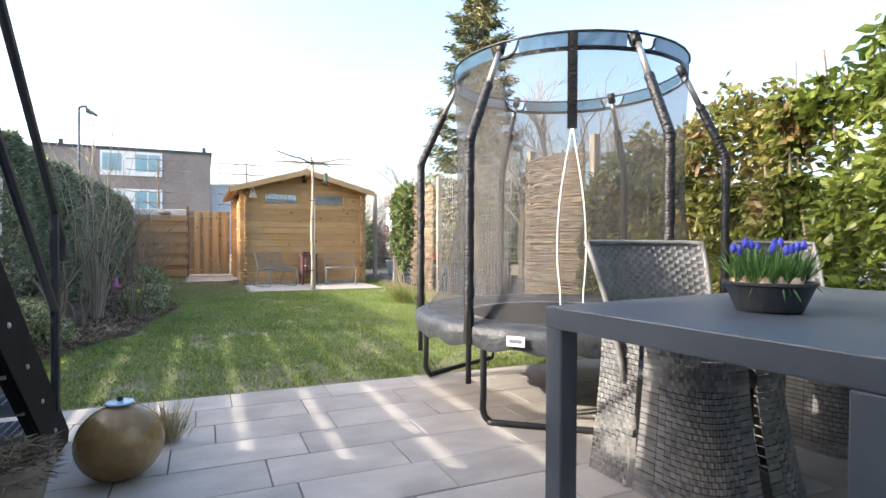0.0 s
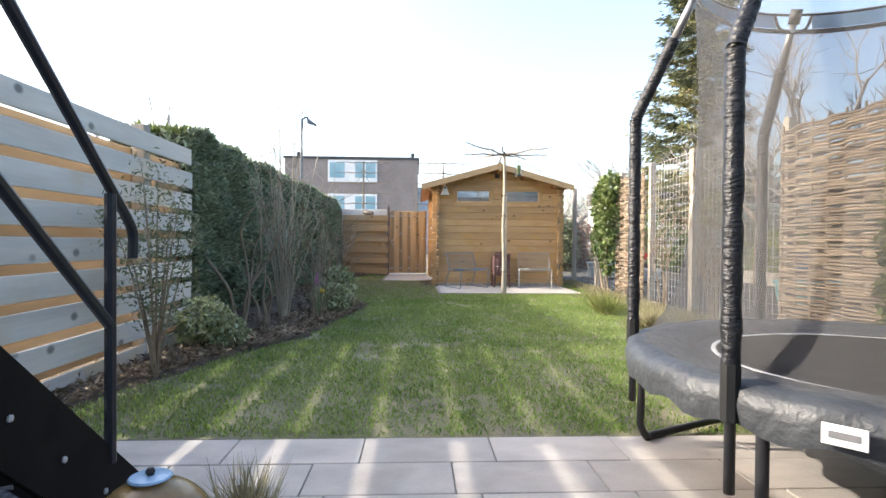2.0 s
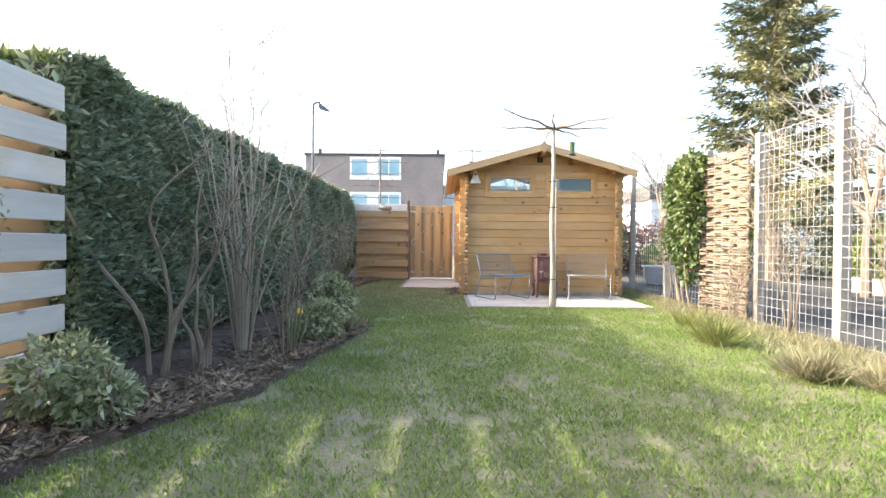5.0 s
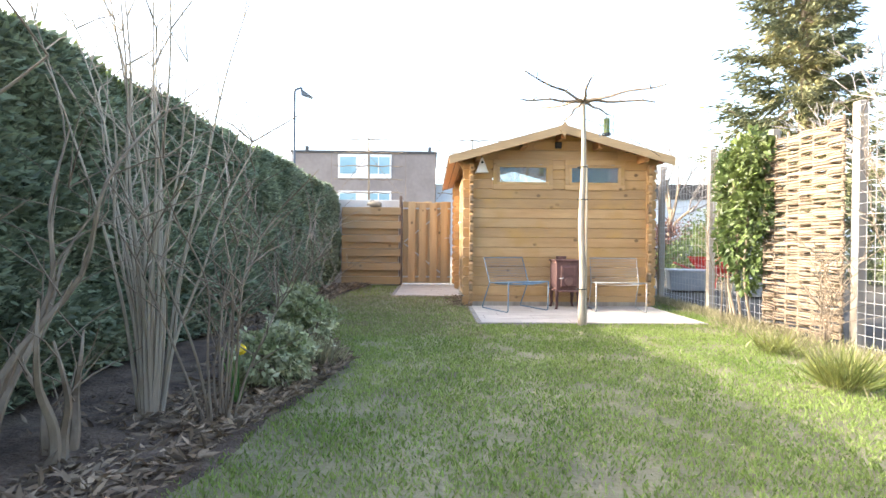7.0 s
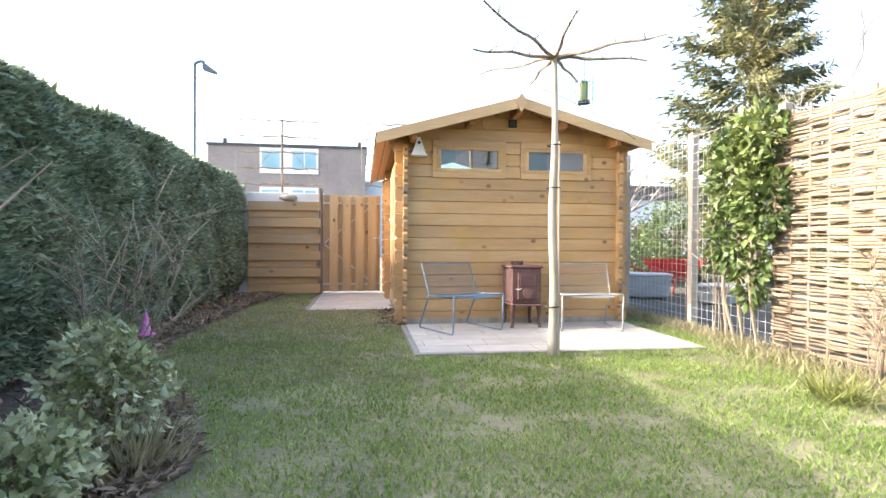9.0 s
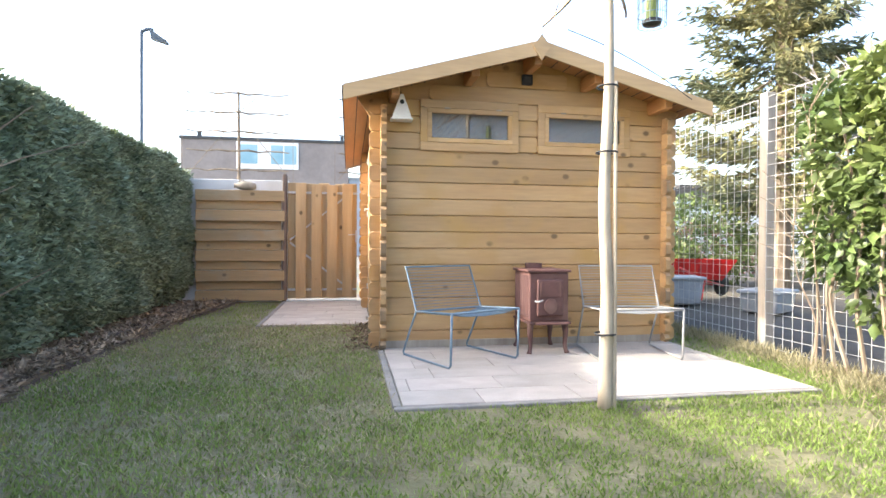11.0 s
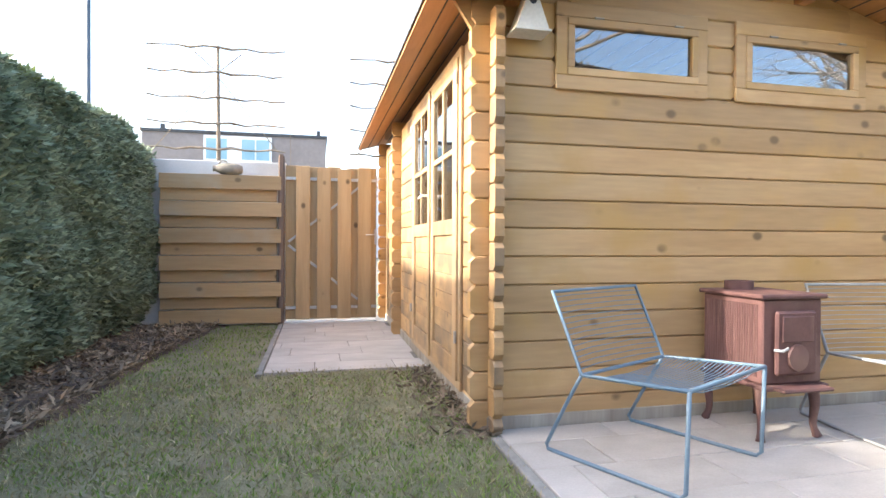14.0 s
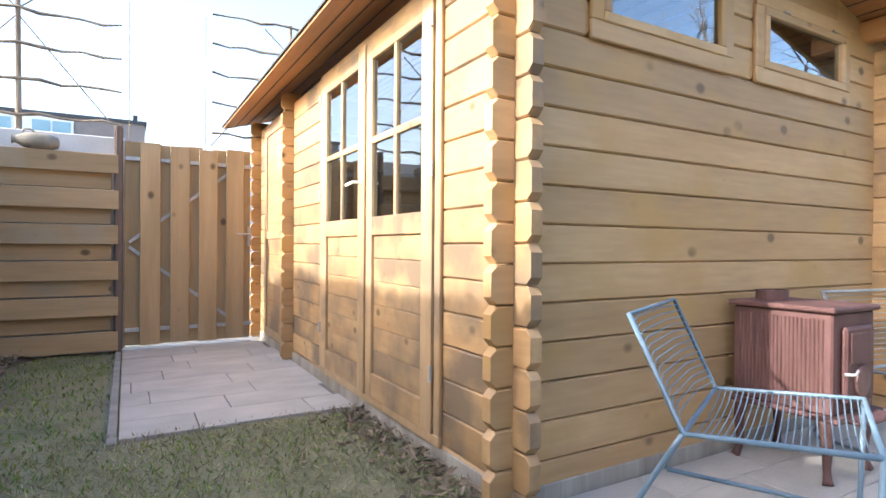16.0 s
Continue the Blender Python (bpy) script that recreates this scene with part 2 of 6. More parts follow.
M_WICKER = mat("grey_wicker", (0.13, 0.128, 0.125), (0.235, 0.23, 0.225), 0.6, 12, bump=0.2, jitter=0.22, island=True)
M_BOWL = mat("dark_plastic_bowl", (0.022, 0.026, 0.033), (0.04, 0.045, 0.052), 0.4, 6, bump=0.05)
M_LEAFGREEN = mat("bulb_leaf", (0.05, 0.14, 0.03), (0.14, 0.26, 0.07), 0.45, 8, bump=0, jitter=0.3, island=True, lit=0.2)
M_BLUEFLOWER = mat("blue_flower", (0.03, 0.05, 0.42), (0.09, 0.10, 0.6), 0.6, 20, bump=0.3)
M_BULB = mat("pale_bulb", (0.45, 0.30, 0.20), (0.62, 0.48, 0.38), 0.7, 14, bump=0.2)
M_CERAMIC = mat("ochre_glazed_ceramic", (0.17, 0.095, 0.032), (0.31, 0.20, 0.08), 0.25, 5, bump=0.25, fine=45,
                stain=(0.45, 0.32, 0.16), stain_scale=5, stain_at=0.55)
M_BLUEGLASS = mat("blue_glass_disc", (0.22, 0.36, 0.52), (0.30, 0.44, 0.60), 0.1, 5, bump=0)
M_CLAY = mat("worn_clay", (0.17, 0.13, 0.095), (0.30, 0.25, 0.19), 0.9, 7, bump=0.5)
M_CHAIRBLUE = mat("blue_grey_wire", (0.12, 0.185, 0.24), (0.17, 0.24, 0.30), 0.4, 8, bump=0.05)
M_CHAIRPALE = mat("pale_grey_wire", (0.27, 0.27, 0.26), (0.35, 0.345, 0.335), 0.4, 8, bump=0.05)
M_RUST = mat("red_brown_iron", (0.085, 0.038, 0.034), (0.14, 0.066, 0.058), 0.6, 7, bump=0.4, fine=70,
             stain=(0.18, 0.10, 0.08), stain_scale=4, stain_at=0.55)
M_BIRD = mat("white_birdhouse", (0.66, 0.62, 0.56), (0.78, 0.75, 0.69), 0.7, 6, bump=0.1)
M_BLACK = mat("black_plastic", (0.01, 0.01, 0.01), (0.02, 0.02, 0.02), 0.5, 6, bump=0)
M_STONE = mat("grey_stone", (0.21, 0.185, 0.14), (0.34, 0.30, 0.24), 0.9, 9, bump=0.6)
M_CONCRETE = mat("pale_concrete", (0.52, 0.51, 0.48), (0.63, 0.62, 0.6), 0.85, 3, bump=0.2)
# Brown brick paled to grey: the distance haze is in the colour.
M_BRICK = mat("hazed_brick", (0.23, 0.20, 0.19), (0.29, 0.255, 0.24), 0.9, 0.6, bump=0.2, fine=4)
M_WHITEFRAME = mat("white_frame", (0.70, 0.71, 0.71), (0.80, 0.81, 0.81), 0.5, 2, bump=0)
M_FARGLASS = mat("far_window_glass", (0.20, 0.36, 0.44), (0.32, 0.48, 0.55), 0.12, 0.5, bump=0)
M_RENDER = mat("house_render", (0.50, 0.54, 0.58), (0.60, 0.64, 0.68), 0.85, 1.5, bump=0.2)
M_ROOFTILE = mat("dark_roof_tile", (0.07, 0.06, 0.055), (0.11, 0.10, 0.09), 0.8, 2, bump=0.3)
M_LAMPPOLE = mat("blue_grey_pole", (0.07, 0.10, 0.14), (0.10, 0.13, 0.17), 0.5, 3, bump=0)
M_RED = mat("red_painted_tray", (0.42, 0.022, 0.022), (0.55, 0.04, 0.035), 0.4, 5, bump=0)
M_BLUE = mat("blue_plastic", (0.02, 0.13, 0.38), (0.04, 0.2, 0.5), 0.4, 5, bump=0)
M_TEAL = mat("teal_plastic", (0.12, 0.36, 0.38), (0.18, 0.44, 0.46), 0.5, 5, bump=0)
M_GREYBOX = mat("grey_plastic", (0.28, 0.31, 0.33), (0.36, 0.39, 0.41), 0.5, 5, bump=0)
M_CARPORT = mat("dark_grey_timber", (0.045, 0.05, 0.055), (0.075, 0.08, 0.085), 0.7, 5, bump=0.2)
M_REDHEDGE = mat("russet_hedge_leaf", (0.13, 0.055, 0.045), (0.22, 0.12, 0.09), 0.8, 2, bump=0, jitter=0.4, island=True)
M_INTERIOR = mat("shed_inside", (0.10, 0.075, 0.05), (0.15, 0.11, 0.075), 0.8, 4, bump=0.1)
M_YELLOW = mat("yellow_flower", (0.7, 0.5, 0.02), (0.8, 0.6, 0.05), 0.6, 9, bump=0)
M_PURPLE = mat("purple_flower", (0.22, 0.12, 0.5), (0.34, 0.2, 0.62), 0.6, 9, bump=0)
M_GLASS = glass_mat("window_glass")


# ---- building blocks ----
def thing(name, x, y, z, label, category, group="", kind="", rz=0):
    ob = new(name)
    ob.empty_display_size = 0.1
    ob.matrix_basis = pose(x, y, z, 0, 0, rz)
    return tagged(ob, label, category, group, kind)


def mesh_of(name, bm, material, smooth=False):
    me = bpy.data.meshes.new(name)
    bmesh.ops.recalc_face_normals(bm, faces=bm.faces)
    bm.to_mesh(me)
    bm.free()
    me.materials.append(material)
    if smooth:
        for p in me.polygons:
            p.use_smooth = True
    return me


def part(name, bm, material, parent, label="", smooth=False):
    ob = new(name, mesh_of(name, bm, material, smooth))
    ob.parent = parent
    return tagged(ob, label)


def piece(name, me, parent, m):
    ob = new(name, me)
    ob.parent = parent
    ob.matrix_basis = m
    return ob


def box(bm, x0, x1, y0, y1, z0, z1, m=None):
    r = bmesh.ops.create_cube(bm, size=1.0, matrix=Matrix.Translation(((x0 + x1) / 2, (y0 + y1) / 2, (z0 + z1) / 2)) @ Matrix.Diagonal((x1 - x0, y1 - y0, z1 - z0, 1)))
    if m is not None:
        bmesh.ops.transform(bm, matrix=m, verts=r["verts"])
    return r["verts"]


def bbox(x0, x1, y0, y1, z0, z1, bevel=0.004, seg=1, m=None):
    bm = bmesh.new()
    box(bm, x0, x1, y0, y1, z0, z1)
    if bevel:
        bmesh.ops.bevel(bm, geom=bm.edges[:], offset=bevel, segments=seg, affect="EDGES", profile=0.5)
    if m is not None:
        bmesh.ops.transform(bm, matrix=m, verts=bm.verts)
    return bm


def tube(bm, pts, r, seg=8, cap=True):
    """A round tube along points; r is one radius or one for each point."""
    pts = [Vector(p) for p in pts]
    rs = list(r) if isinstance(r, (list, tuple)) else [r] * len(pts)
    rings, side = [], None
    for i, p in enumerate(pts):
        d = (pts[min(i + 1, len(pts) - 1)] - pts[max(i - 1, 0)]).normalized()
        if side is None:
            side = d.orthogonal().normalized()
        else:
            side = side - d * side.dot(d)
            side = side.normalized() if side.length > 1e-5 else d.orthogonal().normalized()
        up = d.cross(side)
        rings.append([bm.verts.new(p + rs[i] * (math.cos(a) * side + math.sin(a) * up)) for a in (2 * math.pi * k / seg for k in range(seg))])
    for a, b in zip(rings, rings[1:]):
        for k in range(seg):
            bm.faces.new((a[k], a[(k + 1) % seg], b[(k + 1) % seg], b[k]))
    if cap:
        bm.faces.new(rings[0][::-1])
        bm.faces.new(rings[-1])
    return bm


def tubes(*paths, seg=8):
    bm = bmesh.new()
    for pts, r in paths:
        tube(bm, pts, r, seg)
    return bm


def smooth_path(pts, steps=6):
    """Catmull-Rom through the points."""
    p = [Vector(q) for q in pts]
    p = [2 * p[0] - p[1]] + p + [2 * p[-1] - p[-2]]
    out = []
    for i in range(1, len(p) - 2):
        for k in range(steps):
            t = k / steps
            out.append(0.5 * (2 * p[i] + (p[i + 1] - p[i - 1]) * t + (2 * p[i - 1] - 5 * p[i] + 4 * p[i + 1] - p[i + 2]) * t * t
                              + (3 * p[i] - p[i - 1] - 3 * p[i + 1] + p[i + 2]) * t ** 3))
    return out + [p[-2]]


def lathe(profile, seg=32, m=None):
    """A turned body from (radius, height) pairs."""
    bm = bmesh.new()
    rings = []
    for r, z in profile:
        rings.append([bm.verts.new((r * math.cos(2 * math.pi * k / seg), r * math.sin(2 * math.pi * k / seg), z)) for k in range(seg)])
    for a, b in zip(rings, rings[1:]):
        for k in range(seg):
            bm.faces.new((a[k], a[(k + 1) % seg], b[(k + 1) % seg], b[k]))
    if profile[0][0] > 1e-4:
        bm.faces.new(rings[0][::-1])
    if profile[-1][0] > 1e-4:
        bm.faces.new(rings[-1])
    if m is not None:
        bmesh.ops.transform(bm, matrix=m, verts=bm.verts)
    return bm


rng = np.random.default_rng(7)


def cards(name, P, D, length, width, material, parent=None, fold=0.25, vary=0.4):
    """Many small leaves: at each place P a folded lozenge that points along D."""
    P, D = np.asarray(P, float), np.asarray(D, float)
    n = len(P)
    D = D / np.maximum(np.linalg.norm(D, axis=1, keepdims=True), 1e-6)
    R = rng.normal(size=(n, 3))
    S = np.cross(D, R)
    S /= np.maximum(np.linalg.norm(S, axis=1, keepdims=True), 1e-6)
    U = np.cross(S, D)
    f = (1 + vary * rng.uniform(-1, 1, (n, 1)))
    L, W = length * f, width * f
    V = np.stack([P, P + D * L * 0.45 + S * W / 2 + U * W * fold, P + D * L, P + D * L * 0.45 - S * W / 2 + U * W * fold], 1).reshape(-1, 3)
    me = bpy.data.meshes.new(name)
    me.vertices.add(4 * n)
    me.vertices.foreach_set("co", V.ravel())
    idx = np.arange(4 * n).reshape(n, 4)
    tri = np.concatenate([idx[:, [0, 1, 2]], idx[:, [0, 2, 3]]], 1).ravel()
    me.loops.add(6 * n)
    me.loops.foreach_set("vertex_index", tri.astype(np.int32))
    me.polygons.add(2 * n)
    me.polygons.foreach_set("loop_start", np.arange(0, 6 * n, 3, dtype=np.int32))
    me.update(calc_edges=True)
    me.materials.append(material)
    ob = new(name, me)
    if parent is not None:
        ob.parent = parent
    return ob


def sheet(name, x0, x1, y0, y1, z, step, height, material, label, category, hump=None):
    """A ground sheet with a gently uneven surface."""
    bm = bmesh.new()
    nx, ny = max(1, round((x1 - x0) / step)), max(1, round((y1 - y0) / step))
    grid = [[bm.verts.new((x0 + (x1 - x0) * i / nx, y0 + (y1 - y0) * j / ny, 0)) for i in range(nx + 1)] for j in range(ny + 1)]
    for row in grid:
        for v in row:
            v.co.z = z + height * noise.noise(v.co * 1.7) + (hump(v.co.x, v.co.y) if hump else 0)
    for j in range(ny):
        for i in range(nx):
            bm.faces.new((grid[j][i], grid[j][i + 1], grid[j + 1][i + 1], grid[j + 1][i]))
    ob = new(name, mesh_of(name, bm, material, True))
    return tagged(ob, label, category, kind="structure")


# ---- the ground ----
GRASS_Y0, BED_END = 3.84, 17.0


def bed_edge(y):
    """How far the planting bed reaches from the left boundary into the lawn."""
    ys = (3.8, 4.8, 5.9, 6.6, 7.5, 8.1, 9.1, 9.8, 11.0, 12.2, 13.6, 15.3, 17.2)
    xs = (-1.62, -1.45, -1.08, -0.72, -0.6, -0.48, -0.30, -0.5, -1.15, -1.42, -1.35, -1.25, -1.0)
    return float(np.interp(y, ys, xs))


sheet("ground", -160, 160, -60, 220, -0.12, 8.0, 0.0, M_GROUND, "worn yard and street ground around the gardens", "ground")
sheet("lawn", -2.4, 4.15, GRASS_Y0, 17.2, -0.012, 0.14, 0.018, M_TURF, "short patchy lawn turf with bare spots", "lawn")
sheet("planting_bed", -2.5, -0.2, 3.9, 17.15, -0.02, 0.07, 0.05, M_SOIL, "dark soil planting bed along the hedge with dry litter", "soil",
      hump=lambda x, y: 0.05 * max(-3.0, min(1.0, (bed_edge(y) + 0.09 * noise.noise(Vector((x * 4, y * 3.3, 0))) - x) / 0.18)))
sheet("neighbour_yard", 4.3, 16.0, 0.0, 30.0, -0.03, 0.5, 0.03, M_YARD, "bare grey neighbouring yard beyond the wire fence", "ground")


def lawn_points(n):
    x, y = rng.uniform(-1.7, 4.1, n), GRASS_Y0 + 0.02 + 13.2 * rng.uniform(0, 1, n)
    edge = np.interp(y, (3.8, 4.8, 5.9, 6.6, 7.5, 8.1, 9.1, 9.8, 11.0, 12.2, 13.6, 15.3, 17.2),
                     (-1.62, -1.45, -1.08, -0.72, -0.6, -0.48, -0.30, -0.5, -1.15, -1.42, -1.35, -1.25, -1.0)) + rng.normal(0, 0.06, n)
    keep = x > edge
    keep &= ~((x > 0.8) & (x < 3.6) & (y > 12.95))
    keep &= ~((x > 0.82) & (x < 3.5) & (y > 11.3))
    keep &= ~((x > -0.42) & (x < 0.9) & (y > 14.48))
    i, j = ((x + 3) / 0.06).astype(int), (y / 0.06).astype(int)
    field = np.array([[noise.noise(Vector((a * 0.13, b * 0.13, 0.0))) + 0.8 * noise.noise(Vector((a * 0.42, b * 0.42, 5.0))) for b in range(300)] for a in range(140)])
    bare = field[np.clip(i, 0, 139), np.clip(j, 0, 299)]
    keep &= rng.uniform(0, 1, n) < np.clip(0.95 - 1.1 * np.maximum(0, bare + 0.05), 0.12, 1.0)
    keep &= ~((y > 12.2) & (rng.uniform(0, 1, n) < np.interp(y, (12.0, 13.6), (0.2, 0.72))))
    x, y = x[keep], y[keep]
    return np.stack([x, y, np.full(len(x), -0.012)], 1)


P = lawn_points(460000)
D = np.concatenate([rng.normal(0, 0.55, (len(P), 2)), np.ones((len(P), 1))], 1)
tagged(cards("lawn_grass", P, D, 0.027, 0.0065, M_GRASS, fold=0.1, vary=0.5), "short green lawn grass, yellowish in places", "grass", kind="stuff")
n = 8500
yy = rng.uniform(4.4, 14.2, n)
xx = 4.12 - np.abs(rng.normal(0, 0.33, n)) * np.interp(yy, (4, 6.2, 10, 11.3, 11.6, 14), (0.6, 1.3, 1.2, 0.9, 0.5, 0.3))
keep = ~((xx < 3.6) & (yy > 11.2))
P = np.stack([xx, yy, np.zeros(n)], 1)[keep]
D = np.concatenate([rng.normal(0, 0.6, (len(P), 2)), np.ones((len(P), 1))], 1)
tagged(cards("verge_dry_grass", P, D, 0.10, 0.007, M_DRYGRASS, fold=0.1), "long dry straw grass along the wire fence", "grass", kind="stuff")
n = 15000
yy = rng.uniform(4.0, 17.0, n)
ee = np.array([bed_edge(v) for v in yy])
xx = ee - 0.02 - np.abs(rng.normal(0, 0.4, n))
P = np.stack([np.maximum(xx, -1.9), yy, np.full(n, 0.04)], 1)
D = np.concatenate([rng.normal(0, 1, (n, 2)), rng.uniform(0, 0.5, (n, 1))], 1)
tagged(cards("leaf_litter", P, D, 0.058, 0.015, M_LITTER, vary=0.7), "brown dead leaves and stalks on the soil", "litter", kind="stuff")


n = 520
P = np.stack([0.84 - np.abs(rng.normal(0, 0.12, n)), rng.uniform(12.95, 14.5, n), np.full(n, 0.015)], 1)
D = np.concatenate([rng.normal(0, 1, (n, 2)), rng.uniform(0, 0.7, (n, 1))], 1)
tagged(cards("shed_foot_litter", P, D, 0.055, 0.014, M_LITTER), "dead leaves and stalks along the shed foot", "litter", kind="stuff")
# Dead grass by the shed, with extra pale blades to lighten the shaded ground.
n = 17000
P = np.stack([rng.uniform(-1.4, 0.85, n), 10.4 + 4.2 * rng.uniform(0, 1, n), np.full(n, -0.005)], 1)
D = np.concatenate([rng.normal(0, 1.0, (n, 2)), np.ones((n, 1))], 1)
tagged(cards("thin_dead_grass", P, D, 0.035, 0.006, M_DRYGRASS), "dead grass on worn ground by the shed, thickened to brighten it", "grass", kind="stuff")
n = 800
P = np.stack([rng.uniform(-1.4, 3.6, n), rng.uniform(4.0, 14.4, n), np.full(n, 0.02)], 1)
P = P[~((P[:, 0] > 0.8) & (P[:, 1] > 11.3))]
D = np.concatenate([rng.normal(0, 1, (len(P), 2)), rng.uniform(0, 0.3, (len(P), 1))], 1)
tagged(cards("lawn_litter", P, D, 0.05, 0.005, M_DRYGRASS), "scattered dry grass stalks on the lawn", "litter", kind="stuff")


# ---- the house behind ----
def facade_window(parent, x, z, w, h, y):
    win = part("window", bbox(x - w / 2, x + w / 2, y - 0.02, y + 0.05, z, z + h, 0.0), M_WHITEFRAME, parent, "white framed window")
    part("pane", bbox(x - w / 2 + 0.07, x + w / 2 - 0.07, y + 0.05, y + 0.056, z + 0.07, z + h - 0.07, 0), M_FARGLASS, win)


house = thing("terraced_house", 0, -2.2, 0, "pale rendered terraced house at the end of the patio", "house")
part("wall", bbox(-9, 11, -6, 0, -0.1, 5.8, 0), M_RENDER, house)
for wx, wz, ww, wh in ((-1.2, 0.3, 2.6, 2.0), (3.0, 0.3, 3.2, 2.0), (-5.5, 0.3, 2.4, 2.0), (-1.4, 3.3, 2.2, 1.5), (2.8, 3.3, 2.6, 1.5), (6.8, 3.3, 2.2, 1.5), (-5.5, 3.3, 2.2, 1.5)):
    facade_window(house, wx, wz, ww, wh, 0.0)
bm = bmesh.new()
a = [bm.verts.new(c) for c in ((-9.2, 0.4, 5.7), (11.2, 0.4, 5.7), (11.2, -3, 8.4), (-9.2, -3, 8.4), (-9.2, -6.4, 5.7), (11.2, -6.4, 5.7))]
bm.faces.new((a[0], a[1], a[2], a[3]))
bm.faces.new((a[3], a[2], a[5], a[4]))
bm.faces.new((a[0], a[3], a[4]))
bm.faces.new((a[1], a[5], a[2]))
bm.faces.new((a[0], a[4], a[5], a[1]))
part("roof", bm, M_ROOFTILE, house)

# Added block, never in view: keeps the sun off the table and chairs.
shade_block = thing("neighbour_annex", -5.0, -2.2, 0, "plain block added out of view to shade the table and chairs", "house")
part("wall", bbox(0, 3.05, 0, 4.22, -0.1, 2.9, 0.01), M_RENDER, shade_block)
part("roof_edge", bbox(-0.05, 3.1, 0, 4.27, 2.9, 3.0, 0.01), M_CARPORT, shade_block)

# ---- left board fence ----
FX = -1.78
fence = thing("board_fence", FX, -1.9, 0, "weathered pale wooden fence of spaced horizontal boards", "fence")
FRONT = mesh_of("fence_board", bbox(-0.024, 0.0, 0, 2.83, 0, 0.153, 0.004), M_GREYBOARD)
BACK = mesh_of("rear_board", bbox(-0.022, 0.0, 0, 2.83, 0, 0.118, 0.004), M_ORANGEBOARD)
for k in range(9):
    for j in range(3):
        z = 1.835 - 0.155 - 0.2135 * k
        piece("fence_board", FRONT, fence, pose(0, 0.01 + 2.82 * j, max(z, -0.05), 0.15 * ((k * 7 + j) % 3 - 1), 0, 0.1 * ((k + j) % 3 - 1)))
        if k < 8:
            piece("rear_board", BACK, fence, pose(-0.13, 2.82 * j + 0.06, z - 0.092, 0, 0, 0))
for y in (0.6, 2.4, 4.2, 5.95, 7.65):
    part("post", bbox(-0.13, -0.026, y - 0.05, y + 0.05, -0.1, 1.905, 0.006), M_POST if y > 4 else M_DARKPOST, fence)

# ---- hedge ----
hedge = thing("conifer_hedge", -2.2, 6.66, 0, "tall clipped dark green conifer hedge", "hedge")
HY = 10.64


def hedge_face(y, z):
    """The depth of the clipped front at a height, with bulges."""
    return 0.37 + 0.022 * np.sin(1.9 * y + 2 * np.sin(1.1 * z)) + 0.028 * np.sin(5.3 * y + 3.1 * z) + 0.028 * np.sin(9.7 * z + 2.2 * y) - 0.10 * np.maximum(0, z - 1.7) - 0.22 * np.maximum(0, 0.45 - z)


def hedge_top(y):
    return 2.05 + 0.018 * np.sin(1.3 * y) + 0.022 * np.sin(4.7 * y + 1) + 0.004 * y - 0.14 * (y > 9.85)


# Solid body behind the leaves, its dark colour painting the inner shade.
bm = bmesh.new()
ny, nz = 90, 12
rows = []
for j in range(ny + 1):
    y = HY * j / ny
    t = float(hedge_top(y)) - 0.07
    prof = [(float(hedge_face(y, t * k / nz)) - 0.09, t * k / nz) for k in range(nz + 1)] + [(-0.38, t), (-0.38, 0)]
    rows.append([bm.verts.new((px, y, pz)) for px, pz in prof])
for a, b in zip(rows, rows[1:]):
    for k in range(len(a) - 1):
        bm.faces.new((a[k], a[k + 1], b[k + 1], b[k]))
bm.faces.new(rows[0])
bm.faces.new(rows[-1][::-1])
part("inner_growth", bm, M_CORE, hedge, "solid core coloured dark for the shade between the leaves")
n = 150000
y = rng.uniform(0, HY, n)
z = 0.06 + rng.uniform(0, 1, n) ** 0.9 * (hedge_top(y) - 0.06)
keep = rng.uniform(0, 1, n) < np.clip(0.45 + z * 1.2, 0, 1)
y, z = y[keep], z[keep]
x = hedge_face(y, z) - np.abs(rng.normal(0, 0.05, len(y))) + 0.02
P = np.stack([x, y, z], 1)
D = np.stack([0.8 + rng.normal(0, 0.5, len(y)), rng.normal(0, 0.7, len(y)), 0.35 + rng.normal(0, 0.6, len(y))], 1)
cards("foliage", P, D, 0.070, 0.026, M_THUJA, hedge, fold=0.2)
n = 26000
y = rng.uniform(0, HY, n)
x = rng.uniform(-0.38, 0.32, n)
P = np.stack([x, y, hedge_top(y) - 0.05 + rng.normal(0, 0.02, n)], 1)
D = np.stack([rng.normal(0, 0.6, n), rng.normal(0, 0.6, n), 1.0 + rng.normal(0, 0.3, n)], 1)
cards("top_foliage", P, D, 0.075, 0.03, M_THUJATOP, hedge, fold=0.2)
n = 7000
P = np.stack([rng.uniform(-0.38, 0.36, n), np.abs(rng.normal(0, 0.04, n)) * -1 + HY * (rng.uniform(0, 1, n) > 0.5) + 0.03, rng.uniform(0.1, 2.0, n)], 1)
P[:, 1] += 0.06 * (P[:, 1] > 5)
cards("end_foliage", P, rng.normal(0, 1, (n, 3)), 0.085, 0.034, M_THUJA, hedge)

